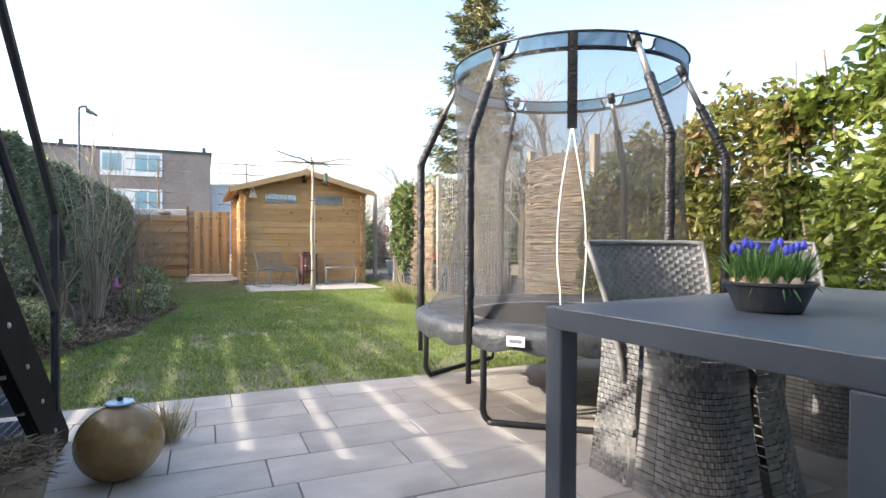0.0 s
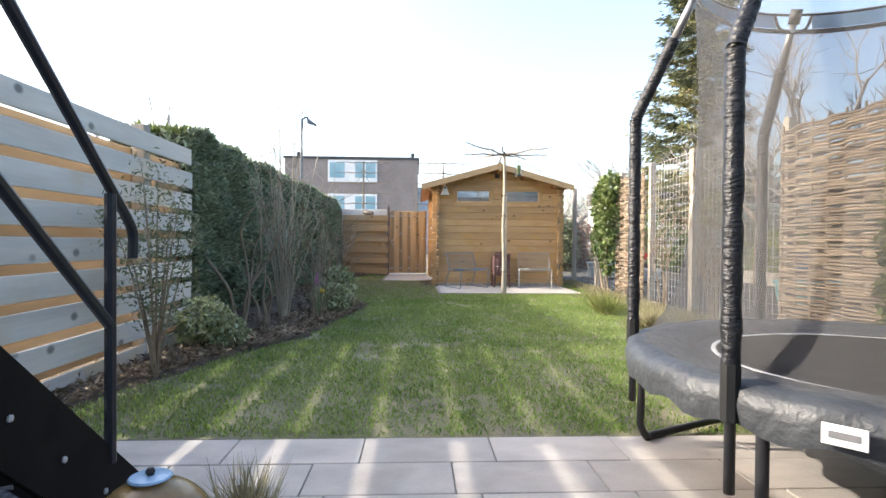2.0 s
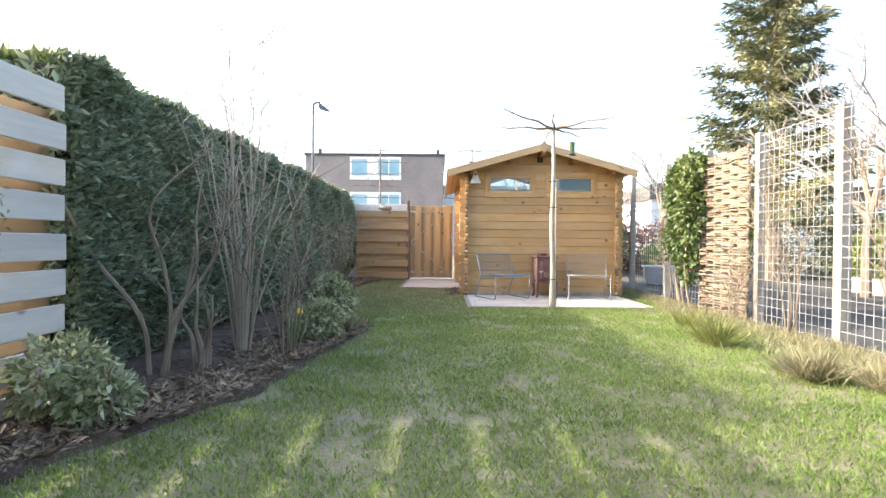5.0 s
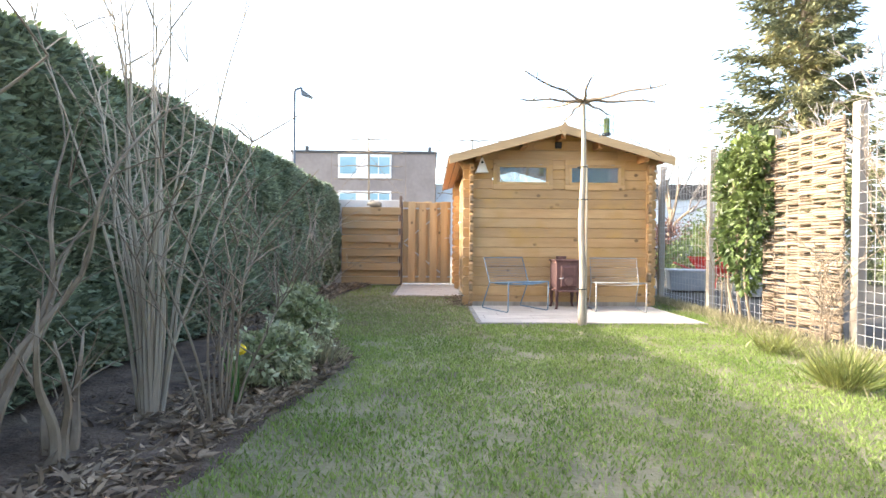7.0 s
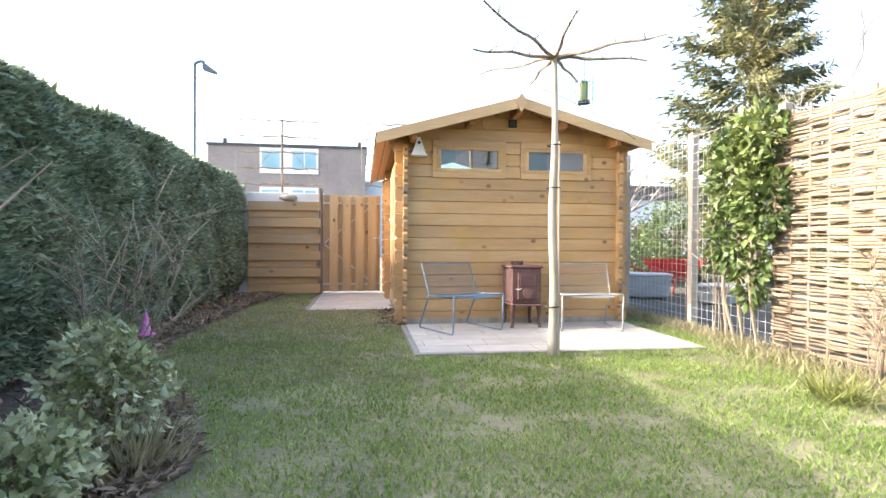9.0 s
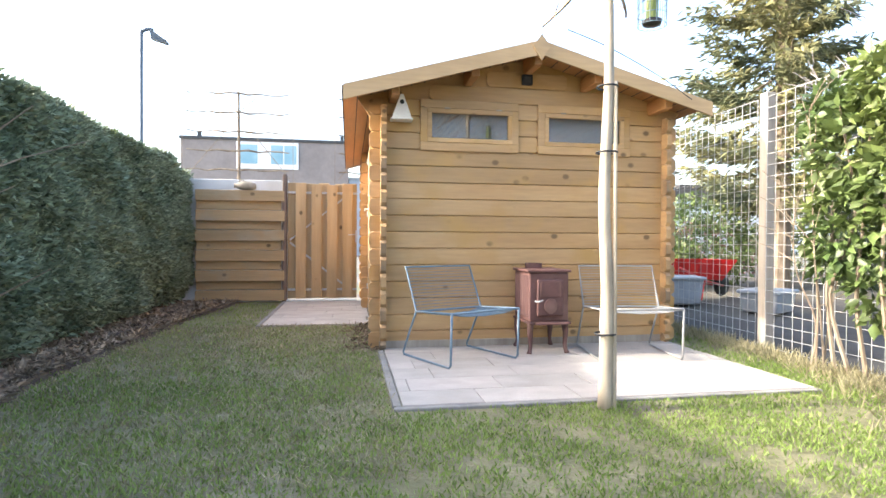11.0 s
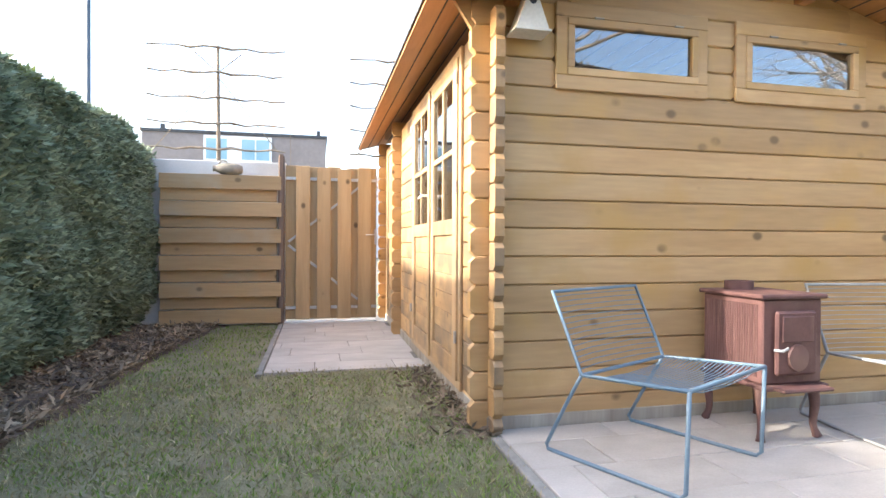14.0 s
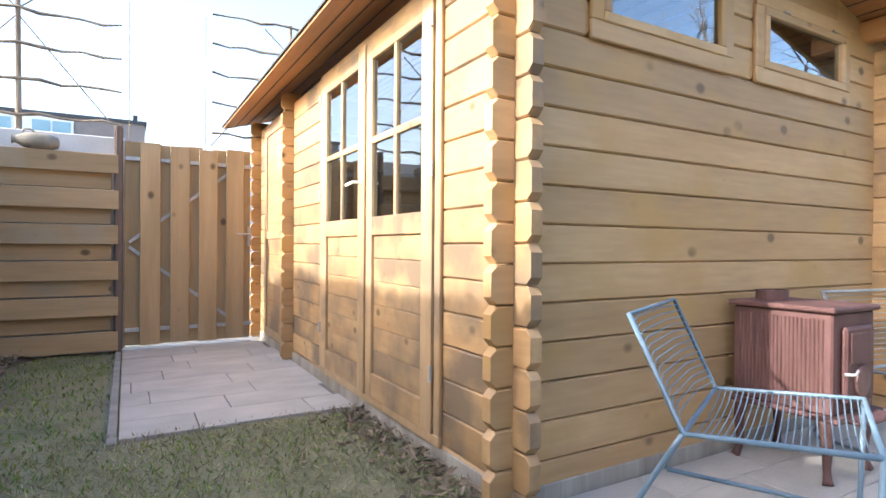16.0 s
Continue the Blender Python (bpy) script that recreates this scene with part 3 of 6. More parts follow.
# ---- back fence and gate ----
GY = 17.05
bf = thing("back_fence", -1.7, GY, 0, "tan overlapping horizontal board fence panel", "fence")
for k in range(6):
    z = 0.02 + 0.306 * k
    part("fence_board", bbox(0, 1.30, -0.004, 0.018, z, z + 0.165, 0.004, m=pose(0, 0, 0, 0, 0.12 * ((k * 5) % 3 - 1), 0)), M_TANBOARD, bf)
    if k < 5:
        part("rear_board", bbox(0, 1.248, 0.05, 0.072, z + 0.172, z + 0.172 + 0.145, 0.004, m=pose(0, 0, 0, 0, 0.1 * ((k * 7) % 3 - 1), 0)), M_TANBOARD, bf)
part("post", bbox(1.265, 1.335, 0.045, 0.115, -0.1, 1.96, 0.006), M_DARKPOST, bf)
rear = thing("concrete_panel", -1.75, GY + 0.16, 0, "pale grey concrete wall panel behind the board fence", "wall panel")
part("slab", bbox(-0.6, 1.4, 0, 0.06, -0.1, 1.89, 0.008), M_CONCRETE, rear)
jar = thing("clay_jar", -0.98, GY + 0.01, 1.715, "weathered brown clay jar lying on the fence top", "jar")
part("body", lathe([(0.0, -0.16), (0.045, -0.15), (0.066, -0.09), (0.070, 0.0), (0.060, 0.08), (0.036, 0.125), (0.030, 0.145), (0.040, 0.16), (0.028, 0.162), (0.020, 0.14), (0.0, 0.13)], 24,
                   pose(0, 0.02, 0.066, 0, -88, 0)), M_STONE, jar, smooth=True)
part("handle", tubes([smooth_path([(-0.10, 0.02, 0.115), (-0.075, 0.02, 0.155), (-0.03, 0.02, 0.155), (-0.01, 0.02, 0.132)], 4), 0.008]), M_STONE, jar, smooth=True)

gate = thing("garden_gate", -0.35, GY, 0, "closed tan wooden gate of vertical planks", "gate")
for k in range(4):
    x = 0.115 + 0.238 * k
    part("plank", bbox(x, x + 0.16, 0.0, 0.02, 0.05 + 0.006 * (k % 2), 1.845 - 0.012 * (k % 3), 0.004), M_TANBOARD_Z, gate)
for k in range(5):
    x = -0.005 + 0.238 * k
    part("rear_plank", bbox(x, x + 0.158 - 0.05 * (k == 4), 0.05, 0.07, 0.05, 1.85 - 0.01 * (k % 2), 0.004), M_TANBOARD_Z, gate)
for z in (0.17, 1.68):
    part("cross_rail", bbox(0.0, 1.06, 0.022, 0.048, z, z + 0.034, 0.002), M_GALV, gate, "galvanised steel rail")
for z in (1.66, 0.22):
    part("brace", tubes([[(0.03, 0.035, 0.94 + (0.02 if z > 1 else -0.02)), (0.90, 0.035, z)], 0.018], seg=4), M_GALV, gate, "galvanised diagonal brace")
lock = part("handle_plate", bbox(1.03, 1.06, 0.04, 0.049, 0.93, 1.12, 0.003), M_GALV, gate, "metal lock plate")
part("handle", tubes([[(1.045, 0.045, 1.05), (1.045, -0.035, 1.05), (0.92, -0.04, 1.045)], 0.008]), M_GALV, lock, "metal lever handle")
part("threshold", bbox(-0.02, 1.05, -0.02, 0.1, -0.01, 0.025, 0.003), M_CONCRETE, gate)
gp = thing("gate_post", -0.395, GY + 0.02, 0, "thin dark steel gate post", "post")
part("post", bbox(-0.025, 0.02, -0.02, 0.04, -0.1, 1.97, 0.004), M_DARKPOST, gp)

# ---- the log shed ----
SX0, SX1, SY0, SY1 = 0.85, 3.55, 13.08, 17.35
PITCH, Z0, WALL = 0.145, 0.011, 0.045
RX, RZ, SLOPE = 2.17, 2.605, 0.278
shed = thing("log_shed", SX0, SY0, 0, "honey coloured log cabin garden shed with double doors", "shed")
W, L = SX1 - SX0, SY1 - SY0


def log_mesh(length, along, material, height=PITCH):
    """A log with rounded front edges; along x or y."""
    b = 0.008
    prof = [(0.004, b * 0.2), (-0.004, b), (-0.004, height - b), (0.004, height - b * 0.2), (WALL, height - b * 0.3), (WALL, b * 0.3)]
    bm = bmesh.new()
    ends = []
    for s, inset in ((0, 0.030), (0.024, 0), (length - 0.024, 0), (length, 0.030)):
        ring = []
        for d, z in prof:
            zz = min(max(z, inset), height - inset)
            ring.append(bm.verts.new((s, d, zz) if along == "x" else (d, s, zz)))
        ends.append(ring)
    for a, c in zip(ends, ends[1:]):
        for k in range(6):
            bm.faces.new((a[k], a[(k + 1) % 6], c[(k + 1) % 6], c[k]))
    bm.faces.new(ends[0])
    bm.faces.new(ends[-1][::-1])
    return mesh_of("log", bm, material)


log_cache = {}


def log(x, y, z, length, along, material, height=PITCH):
    key = (round(length, 3), along, material.name, round(height, 3))
    if key not in log_cache:
        log_cache[key] = log_mesh(length, along, material, height)
    return piece("log", log_cache[key], shed, pose(x, y, z))


# front wall, with two window openings, and the gable
WINS = ((0.355, 1.225), (1.43, 2.305))
for k in range(18):
    z = Z0 + PITCH * k
    if z + PITCH < 2.22:
        a, b = -0.10, W + 0.10
    else:
        half = (RZ - 0.03 - (z + PITCH)) / SLOPE
        if half < 0.1:
            break
        a, b = RX - SX0 - half - 0.02, RX - SX0 + half + 0.02
    if 11.6 < k < 14.6:
        for s0, s1 in ((a, WINS[0][0]), (WINS[0][1], WINS[1][0]), (WINS[1][1], b)):
            log(s0, 0, z, s1 - s0, "x", M_PINE)
    else:
        log(a, 0, z, b - a, "x", M_PINE)
# closing triangles under the roof
for s in (-1, 1):
    bm = bmesh.new()
    pts = [(RX - SX0, 2.175), (RX - SX0, RZ - 0.003), (RX - SX0 + s * 1.52, RZ - 0.003 - SLOPE * 1.52), (RX - SX0 + s * 1.4, 2.0), (RX - SX0 + s * 1.36, 2.175)]
    f = [bm.verts.new((x, 0.012, z)) for x, z in pts]
    g = [bm.verts.new((x, 0.040, z)) for x, z in pts]
    bm.faces.new(f)
    bm.faces.new(g[::-1])
    for k in range(5):
        bm.faces.new((f[k], f[(k + 1) % 5], g[(k + 1) % 5], g[k]))
    part("gable_board", bm, M_PINE, shed)
# long walls; door and hatch openings on the garden side
DOOR, HATCH = (0.52, 2.15), (3.17, 3.88)
for k in range(15):
    z = Z0 + PITCH * k - PITCH / 2
    h = PITCH
    if k == 0:
        z, h = Z0, PITCH / 2
    cuts = [(-0.10, DOOR[0]), (DOOR[1], HATCH[0]), (HATCH[1], L + 0.10)] if 0 < k < 14 else [(-0.10, L + 0.10)]
    if k == 0:
        cuts = [(-0.10, L + 0.10)]
    for s0, s1 in cuts:
        log(0, s0, z, s1 - s0, "y", M_PINE_Y, h)
    log(W - WALL, -0.10, z, L + 0.2, "y", M_PINE_Y, h)
# cross wall and back wall
for k in range(15):
    log(-0.10, 2.95, Z0 + PITCH * k, W + 0.10, "x", M_PINE)
    log(-0.10, L - 0.05, Z0 + PITCH * k, W + 0.20, "x", M_PINE)
part("floor", bbox(0.05, W - 0.05, 0.05, L - 0.05, 0.03, 0.06, 0), M_INTERIOR, shed, "bare board floor")
part("sill", bbox(-0.010, W + 0.010, -0.010, L + 0.02, -0.05, 0.072, 0.004), M_POST, shed, "weathered timber ground sill")
# roof
for s in (-1, 1):
    half = 1.64 if s < 0 else 1.60
    bm = bmesh.new()
    y0, y1 = -0.34, L + 0.3
    xs = (RX - SX0, RX - SX0 + s * half)
    zs = (RZ, RZ - SLOPE * half)
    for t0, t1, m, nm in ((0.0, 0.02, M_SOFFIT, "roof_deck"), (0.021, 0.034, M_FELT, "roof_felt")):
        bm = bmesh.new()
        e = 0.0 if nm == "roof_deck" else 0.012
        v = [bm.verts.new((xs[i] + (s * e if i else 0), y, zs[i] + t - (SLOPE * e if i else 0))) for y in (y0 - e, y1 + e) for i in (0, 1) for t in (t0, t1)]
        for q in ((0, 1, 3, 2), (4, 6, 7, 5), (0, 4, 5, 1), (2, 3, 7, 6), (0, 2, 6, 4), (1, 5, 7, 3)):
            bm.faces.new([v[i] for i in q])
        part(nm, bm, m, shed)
    # seams of the soffit boards
    for k in range(1, 14):
        x = RX - SX0 + s * half * k / 14
        part("soffit_batten", bbox(x - 0.004, x + 0.004, y0 + 0.01, y1 - 0.01, -0.004, 0.0, 0, m=Matrix.Translation((0, 0, RZ - SLOPE * half * k / 14))), M_FELT, shed)
    # barge board on the front
    bm = bmesh.new()
    v = [bm.verts.new((xs[i], y, zs[i] + t)) for y in (y0 - 0.034, y0 - 0.012) for i in (0, 1) for t in (-0.085, 0.036)]
    for q in ((0, 1, 3, 2), (4, 6, 7, 5), (0, 4, 5, 1), (2, 3, 7, 6), (0, 2, 6, 4), (1, 5, 7, 3)):
        bm.faces.new([v[i] for i in q])
    part("barge_board", bm, M_BARGE, shed, "pale sawn barge board")
    for d in (0.55, 1.22):
        x, z = RX - SX0 + s * d, RZ - SLOPE * d
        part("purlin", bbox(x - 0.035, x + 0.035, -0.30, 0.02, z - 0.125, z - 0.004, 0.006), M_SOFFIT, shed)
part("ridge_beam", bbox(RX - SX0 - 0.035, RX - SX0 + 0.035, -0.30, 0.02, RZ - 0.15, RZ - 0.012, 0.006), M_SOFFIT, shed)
bm = bmesh.new()
f = [bm.verts.new((RX - SX0 + x, -0.385, RZ - 0.02 + z)) for x, z in ((0, -0.12), (0.075, 0), (0, 0.10), (-0.075, 0))]
g = [bm.verts.new((v.co.x, -0.372, v.co.z)) for v in f]
bm.faces.new(f)
bm.faces.new(g[::-1])
for k in range(4):
    bm.faces.new((f[k], f[(k + 1) % 4], g[(k + 1) % 4], g[k]))
part("finial", bm, M_BARGE, shed, "diamond shaped pale finial")
vent = part("vent", bbox(RX - SX0 - 0.055, RX - SX0 + 0.045, -0.03, -0.001, 2.36, 2.455, 0.006), M_BLACK, shed, "small black square vent")
part("vent_slot", bbox(RX - SX0 - 0.035, RX - SX0 + 0.025, -0.033, -0.031, 2.38, 2.435, 0), M_FELT, vent)


def trim_rect(parent, name, x0, x1, z0, z1, w, y0, y1, material, along="x"):
    """Four boards round an opening; along says which way the wall runs."""
    for a, b, c, d in ((x0, x1, z0, z0 + w), (x0, x1, z1 - w, z1), (x0, x0 + w, z0 + w, z1 - w), (x1 - w, x1, z0 + w, z1 - w)):
        part(name, bbox(a, b, y0, y1, c, d, 0.004) if along == "x" else bbox(y0, y1, a, b, c, d, 0.004), material, parent)


for w0, w1 in WINS:
    win = part("window", bbox(w0, w0 + 0.02, 0.006, 0.05, 1.80, 2.12, 0.002), M_PINE_Z, shed, "low wide window in the gable wall")
    trim_rect(win, "trim", w0 - 0.012, w1 + 0.012, 1.742, 2.19, 0.075, -0.026, -0.005, M_PINE)
    trim_rect(win, "casement", w0 + 0.05, w1 - 0.05, 1.815, 2.112, 0.04, -0.034, 0.01, M_PINE)
    pane = part("pane", bbox(w0 + 0.088, w1 - 0.088, -0.012, -0.006, 1.853, 2.074, 0), M_GLASS, win, "reflective window glass")
    pane.visible_shadow = False
    for hx in (w0 + 0.2, w1 - 0.2):
        part("hinge", tubes([[(hx, -0.036, 2.115), (hx + 0.05, -0.036, 2.115)], 0.006]), M_POST, win)

# double doors
dz0, dz1 = 0.12, 2.06
trim_rect(shed, "door_trim", DOOR[0] - 0.03, DOOR[1] + 0.03, dz0 - 0.05, dz1 + 0.05, 0.05, -0.024, -0.004, M_PINE_Z, "y")
lw = (DOOR[1] - DOOR[0] - 0.06) / 2
for i in range(2):
    a = DOOR[0] + 0.03 + i * (lw + 0.002)
    b = a + lw - 0.004
    door = part("door", bbox(-0.034, 0.006, a, a + 0.10, dz0, dz1, 0.004), M_PINE_Z, shed, "closed half-glazed wooden door")
    part("stile", bbox(-0.034, 0.006, b - 0.10, b, dz0, dz1, 0.004), M_PINE_Z, door)
    for z0, z1 in ((dz0, dz0 + 0.13), (1.00, 1.10), (dz1 - 0.10, dz1)):
        part("rail", bbox(-0.033, 0.005, a + 0.10, b - 0.10, z0, z1, 0.004), M_PINE_Y, door)
    for k in range(6):
        z = dz0 + 0.13 + k * 0.125
        part("plank", bbox(-0.018, 0.0, a + 0.10, b - 0.10, z, z + 0.124, 0.005), M_PINE_Y, door)
    mid = (a + b) / 2
    part("glazing_bar", bbox(-0.030, 0.0, mid - 0.014, mid + 0.014, 1.10, dz1 - 0.10, 0.003), M_PINE_Z, door)
    part("glazing_bar", bbox(-0.030, 0.0, a + 0.10, mid - 0.014, 1.50, 1.535, 0.003), M_PINE_Y, door)
    part("glazing_bar", bbox(-0.030, 0.0, mid + 0.014, b - 0.10, 1.50, 1.535, 0.003), M_PINE_Y, door)
    for ya, yb in ((a + 0.10, mid - 0.014), (mid + 0.014, b - 0.10)):
        for za, zb in ((1.10, 1.50), (1.535, dz1 - 0.10)):
            pane = part("pane", bbox(-0.016, -0.011, ya, yb, za, zb, 0), M_GLASS, door, "clear glass pane")
            pane.visible_shadow = False
    hy = a + 0.012 if i == 0 else b - 0.012
    for z in (0.35, 1.25, 1.9):
        part("hinge", tubes([[(-0.040, hy - 0.02 * (1 - 2 * i), z), (-0.040, hy - 0.02 * (1 - 2 * i), z + 0.07)], 0.009]), M_GALV, door, "metal hinge")
cover = part("cover_strip", bbox(-0.048, -0.035, (DOOR[0] + DOOR[1]) / 2 - 0.03, (DOOR[0] + DOOR[1]) / 2 + 0.03, dz0, dz1, 0.004), M_PINE_Z, shed)
part("door_handle", tubes([[(-0.04, 1.365, 1.30), (-0.09, 1.365, 1.30), (-0.095, 1.46, 1.29)], 0.009]), M_WHITETRIM, shed, "white lever handle")
# blind hatch of the store
hatch = part("hatch", bbox(-0.02, 0.0, HATCH[0] + 0.02, HATCH[1] - 0.02, 0.14, 2.0, 0.003), M_PINE_Y, shed, "plain boarded store door")
trim_rect(hatch, "trim", HATCH[0] - 0.02, HATCH[1] + 0.02, 0.10, 2.04, 0.07, -0.034, -0.021, M_PINE_Z, "y")
part("rail", bbox(-0.03, -0.021, HATCH[0] + 0.05, HATCH[1] - 0.05, 1.0, 1.07, 0.003), M_PINE_Y, hatch)
for k in range(1, 13):
    part("groove", bbox(-0.0215, -0.0195, HATCH[0] + 0.05, HATCH[1] - 0.05, 0.14 + 0.143 * k, 0.146 + 0.143 * k, 0), M_SOFFIT, hatch)

# thing on the gable: birdhouse, cable
bird = thing("birdhouse", 1.02, 13.06, 1.99, "white triangular birdhouse hung under the eaves", "birdhouse")
bm = bmesh.new()
v = [bm.verts.new(c) for c in ((-0.085, -0.12, 0), (0.085, -0.12, 0), (0.012, -0.12, 0.20), (-0.012, -0.12, 0.20), (-0.085, 0.0, 0), (0.085, 0.0, 0), (0.012, 0.0, 0.20), (-0.012, 0.0, 0.20))]
for q in ((0, 1, 2, 3), (4, 7, 6, 5), (0, 4, 5, 1), (1, 5, 6, 2), (2, 6, 7, 3), (3, 7, 4, 0)):
    bm.faces.new([v[i] for i in q])
part("body", bm, M_BIRD, bird)
part("entrance_hole", lathe([(0.019, 0), (0.019, 0.004)], 16, pose(0, -0.1205, 0.135, 90)), M_BLACK, bird, "dark round hole")
part("lid", bbox(-0.095, 0.095, -0.13, 0.0, -0.012, 0.0, 0.002), M_BIRD, bird)
part("hanger", tubes([[(0, -0.02, 0.20), (0, -0.02, 0.25)], 0.004]), M_BLACK, bird)
cable = thing("black_cable", 2.5, 12.7, 2.72, "thin dark cable draped over the roof edge", "cable")
part("wire", tubes([smooth_path([(-0.1, 0.0, 0.02), (0.25, -0.04, -0.12), (0.7, -0.06, -0.34), (1.02, -0.06, -0.53)]), 0.004], seg=5), M_BLACK, cable)


# ---- pavings ----
def paving(name, label, x0, x1, y0, y1, z, material, tx=0.6, ty=0.3, skew=0.0, phase=0.0):
    """Stone tiles in running bond, each a piece on a sand bed."""
    base = thing(name, x0, y0, 0, label, "paving", kind="structure")
    bm = bbox(0.004, x1 - x0 - 0.004, 0.004, y1 - y0 - 0.004, -0.1, z - 0.012, 0)
    part("sand_bed", bm, M_JOINT, base)
    cache = {}
    j, y = 0, 0.0
    while y < y1 - y0 - 0.05:
        h = min(ty, y1 - y0 - y)
        x = -tx * ((0.5 * j + phase + 0.17 * (j % 3)) % 1)
        while x < x1 - x0 - 0.03:
            a, b = max(x, 0), min(x + tx, x1 - x0)
            if b - a > 0.05:
                key = (round(b - a, 3), round(h, 3))
                if key not in cache:
                    cache[key] = mesh_of("tile", bbox(0.0025, b - a - 0.0025, 0.0025, h - 0.0025, -0.04, 0, 0.003), material)
                piece("tile", cache[key], base, pose(a, y, z + random.uniform(-0.0015, 0.0015), random.uniform(-0.12, 0.12), random.uniform(-0.1, 0.1), 0))
            x += tx
        y += h
        j += 1
    return base


# ---- outside stair ----
stair = thing("steel_stair", -0.62, 3.22, 0, "black steel outdoor stair with grating treads and tube rails", "stair")
RISE, RUN, STEPS = 0.188, 0.212, 15
sl = RISE / RUN


def stringer(x):
    bm = bmesh.new()
    top = STEPS * RUN
    prof = [(0.0, 0.0), (0.02, 0.06), (-top, sl * top + 0.06), (-top, sl * top - 0.20), (-0.27, 0.0)]
    f = [bm.verts.new((x - 0.006, y, z)) for y, z in prof]
    g = [bm.verts.new((x + 0.006, y, z)) for y, z in prof]
    bm.faces.new(f)
    bm.faces.new(g[::-1])
    for k in range(5):
        bm.faces.new((f[k], f[(k + 1) % 5], g[(k + 1) % 5], g[k]))
    return bm


for x in (0.0, -0.86):
    st = part("stringer", stringer(x), M_STEELDARK, stair)
    part("flange", tubes([[(x - 0.025, -0.27, 0.012), (x - 0.025, -STEPS * RUN, sl * STEPS * RUN - 0.19)], 0.022], seg=4), M_STEELDARK, st)
    if x == 0:
        for k in range(1, STEPS):
            part("bolt", lathe([(0.010, 0), (0.010, 0.005), (0.005, 0.008)], 8, pose(0.006, -RUN * k - 0.05, RISE * k - 0.045, 0, 90, 0)), M_GALV, st, "steel bolt head")
for k in range(1, STEPS):
    y, z = -RUN * k + 0.02, RISE * k
    tread = part("tread", bbox(-0.85, -0.01, y - 0.012, y - 0.008, z - 0.05, z, 0), M_GRATE, stair, "galvanised grating tread")
    part("nosing", bbox(-0.85, -0.01, y - 0.25, y - 0.246, z - 0.05, z, 0), M_GRATE, tread)
    bm = bmesh.new()
    for i in range(25):
        box(bm, -0.845 + 0.0345 * i, -0.842 + 0.0345 * i, y - 0.246, y - 0.012, z - 0.03, z)
    for i in range(1, 7):
        box(bm, -0.85, -0.01, y - 0.012 - 0.0335 * i, y - 0.009 - 0.0335 * i, z - 0.012, z - 0.001)
    part("grating", bm, M_GRATE, tread)
part("upright", tubes([[(0.0, -0.22, 0.22), (0.0, -0.22, 1.12)], 0.019]), M_STEELBLUE, stair)
part("handrail", tubes([smooth_path([(0.0, -0.075, 0.90), (0.0, -0.075, 0.99), (0.0, -0.12, 1.05), (0.0, -0.22, 1.14), (0.0, -0.5, 1.395), (0.0, -3.0, 3.66)]), 0.018]), M_STEELBLUE, stair)
part("middle_rail", tubes([[(0.0, -0.22, 0.68), (0.0, -3.0, 0.68 + 2.78 * 0.865)], 0.018]), M_STEELBLUE, stair)
part("upright", tubes([[(0.0, -1.75, 1.5), (0.0, -1.75, 2.52)], 0.019]), M_STEELBLUE, stair)
part("support_post", tubes([[(-0.83, -0.62, -0.05), (-0.83, -0.62, 0.62)], 0.022], seg=8), M_STEELDARK, stair)
part("landing", bbox(-0.9, 0.1, -5.3, -3.16, 2.74, 2.82, 0.004), M_STEELDARK, stair, "steel landing at the house wall")

# ---- pots by the stair ----
ball = thing("ceramic_ball", -0.32, 2.64, 0, "ochre glazed ceramic garden ball with a blue glass lid", "garden ornament")
prof = [(0.05, 0.0)] + [(0.168 * math.sin(radians(a)), 0.158 - 0.158 * math.cos(radians(a))) for a in range(20, 166, 8)] + [(0.045, 0.318), (0.03, 0.30)]
part("body", lathe(prof, 40), M_CERAMIC, ball, smooth=True)
part("glass_lid", lathe([(0.0, 0.318), (0.052, 0.318), (0.056, 0.322), (0.052, 0.327), (0.0, 0.33)], 28), M_BLUEGLASS, ball, "blue glass disc")
part("knob", lathe([(0.009, 0.329), (0.013, 0.338), (0.008, 0.348), (0.0, 0.349)], 14), M_BLACK, ball)
pot = thing("old_planter", -0.66, 2.34, 0, "worn clay planter full of dry dead stems", "planter")
part("tub", lathe([(0.12, 0), (0.165, 0.20), (0.175, 0.205), (0.175, 0.235), (0.155, 0.235), (0.145, 0.17), (0.0, 0.17)], 28), M_CLAY, pot, smooth=False)
n = 1500
a, r = rng.uniform(0, 6.28, n), 0.165 * np.sqrt(rng.uniform(0, 1, n))
cards("dry_litter", np.stack([r * np.cos(a), r * np.sin(a), rng.uniform(0.17, 0.27, n)], 1), np.stack([rng.normal(0, 1, n) + np.cos(a), rng.normal(0, 1, n) + np.sin(a), rng.normal(0, 0.4, n)], 1), 0.055, 0.006, M_LITTER, pot)
tuft = thing("dry_grass_tuft", -0.17, 3.0, 0, "small tuft of dry straw grass in the paving", "grass tuft")
n = 320
D = np.concatenate([rng.normal(0, 0.4, (n, 2)), np.ones((n, 1))], 1)
cards("grass_foliage", np.concatenate([rng.normal(0, 0.03, (n, 2)), np.zeros((n, 1))], 1), D, 0.18, 0.004, M_DRYGRASS, tuft, fold=0.05)

# ---- trampoline ----
TX, TY, TR = 2.275, 3.11, 1.015
tramp = thing("trampoline", TX, TY, 0, "round garden trampoline with black poles and a grey safety net", "trampoline", rz=-3.9)


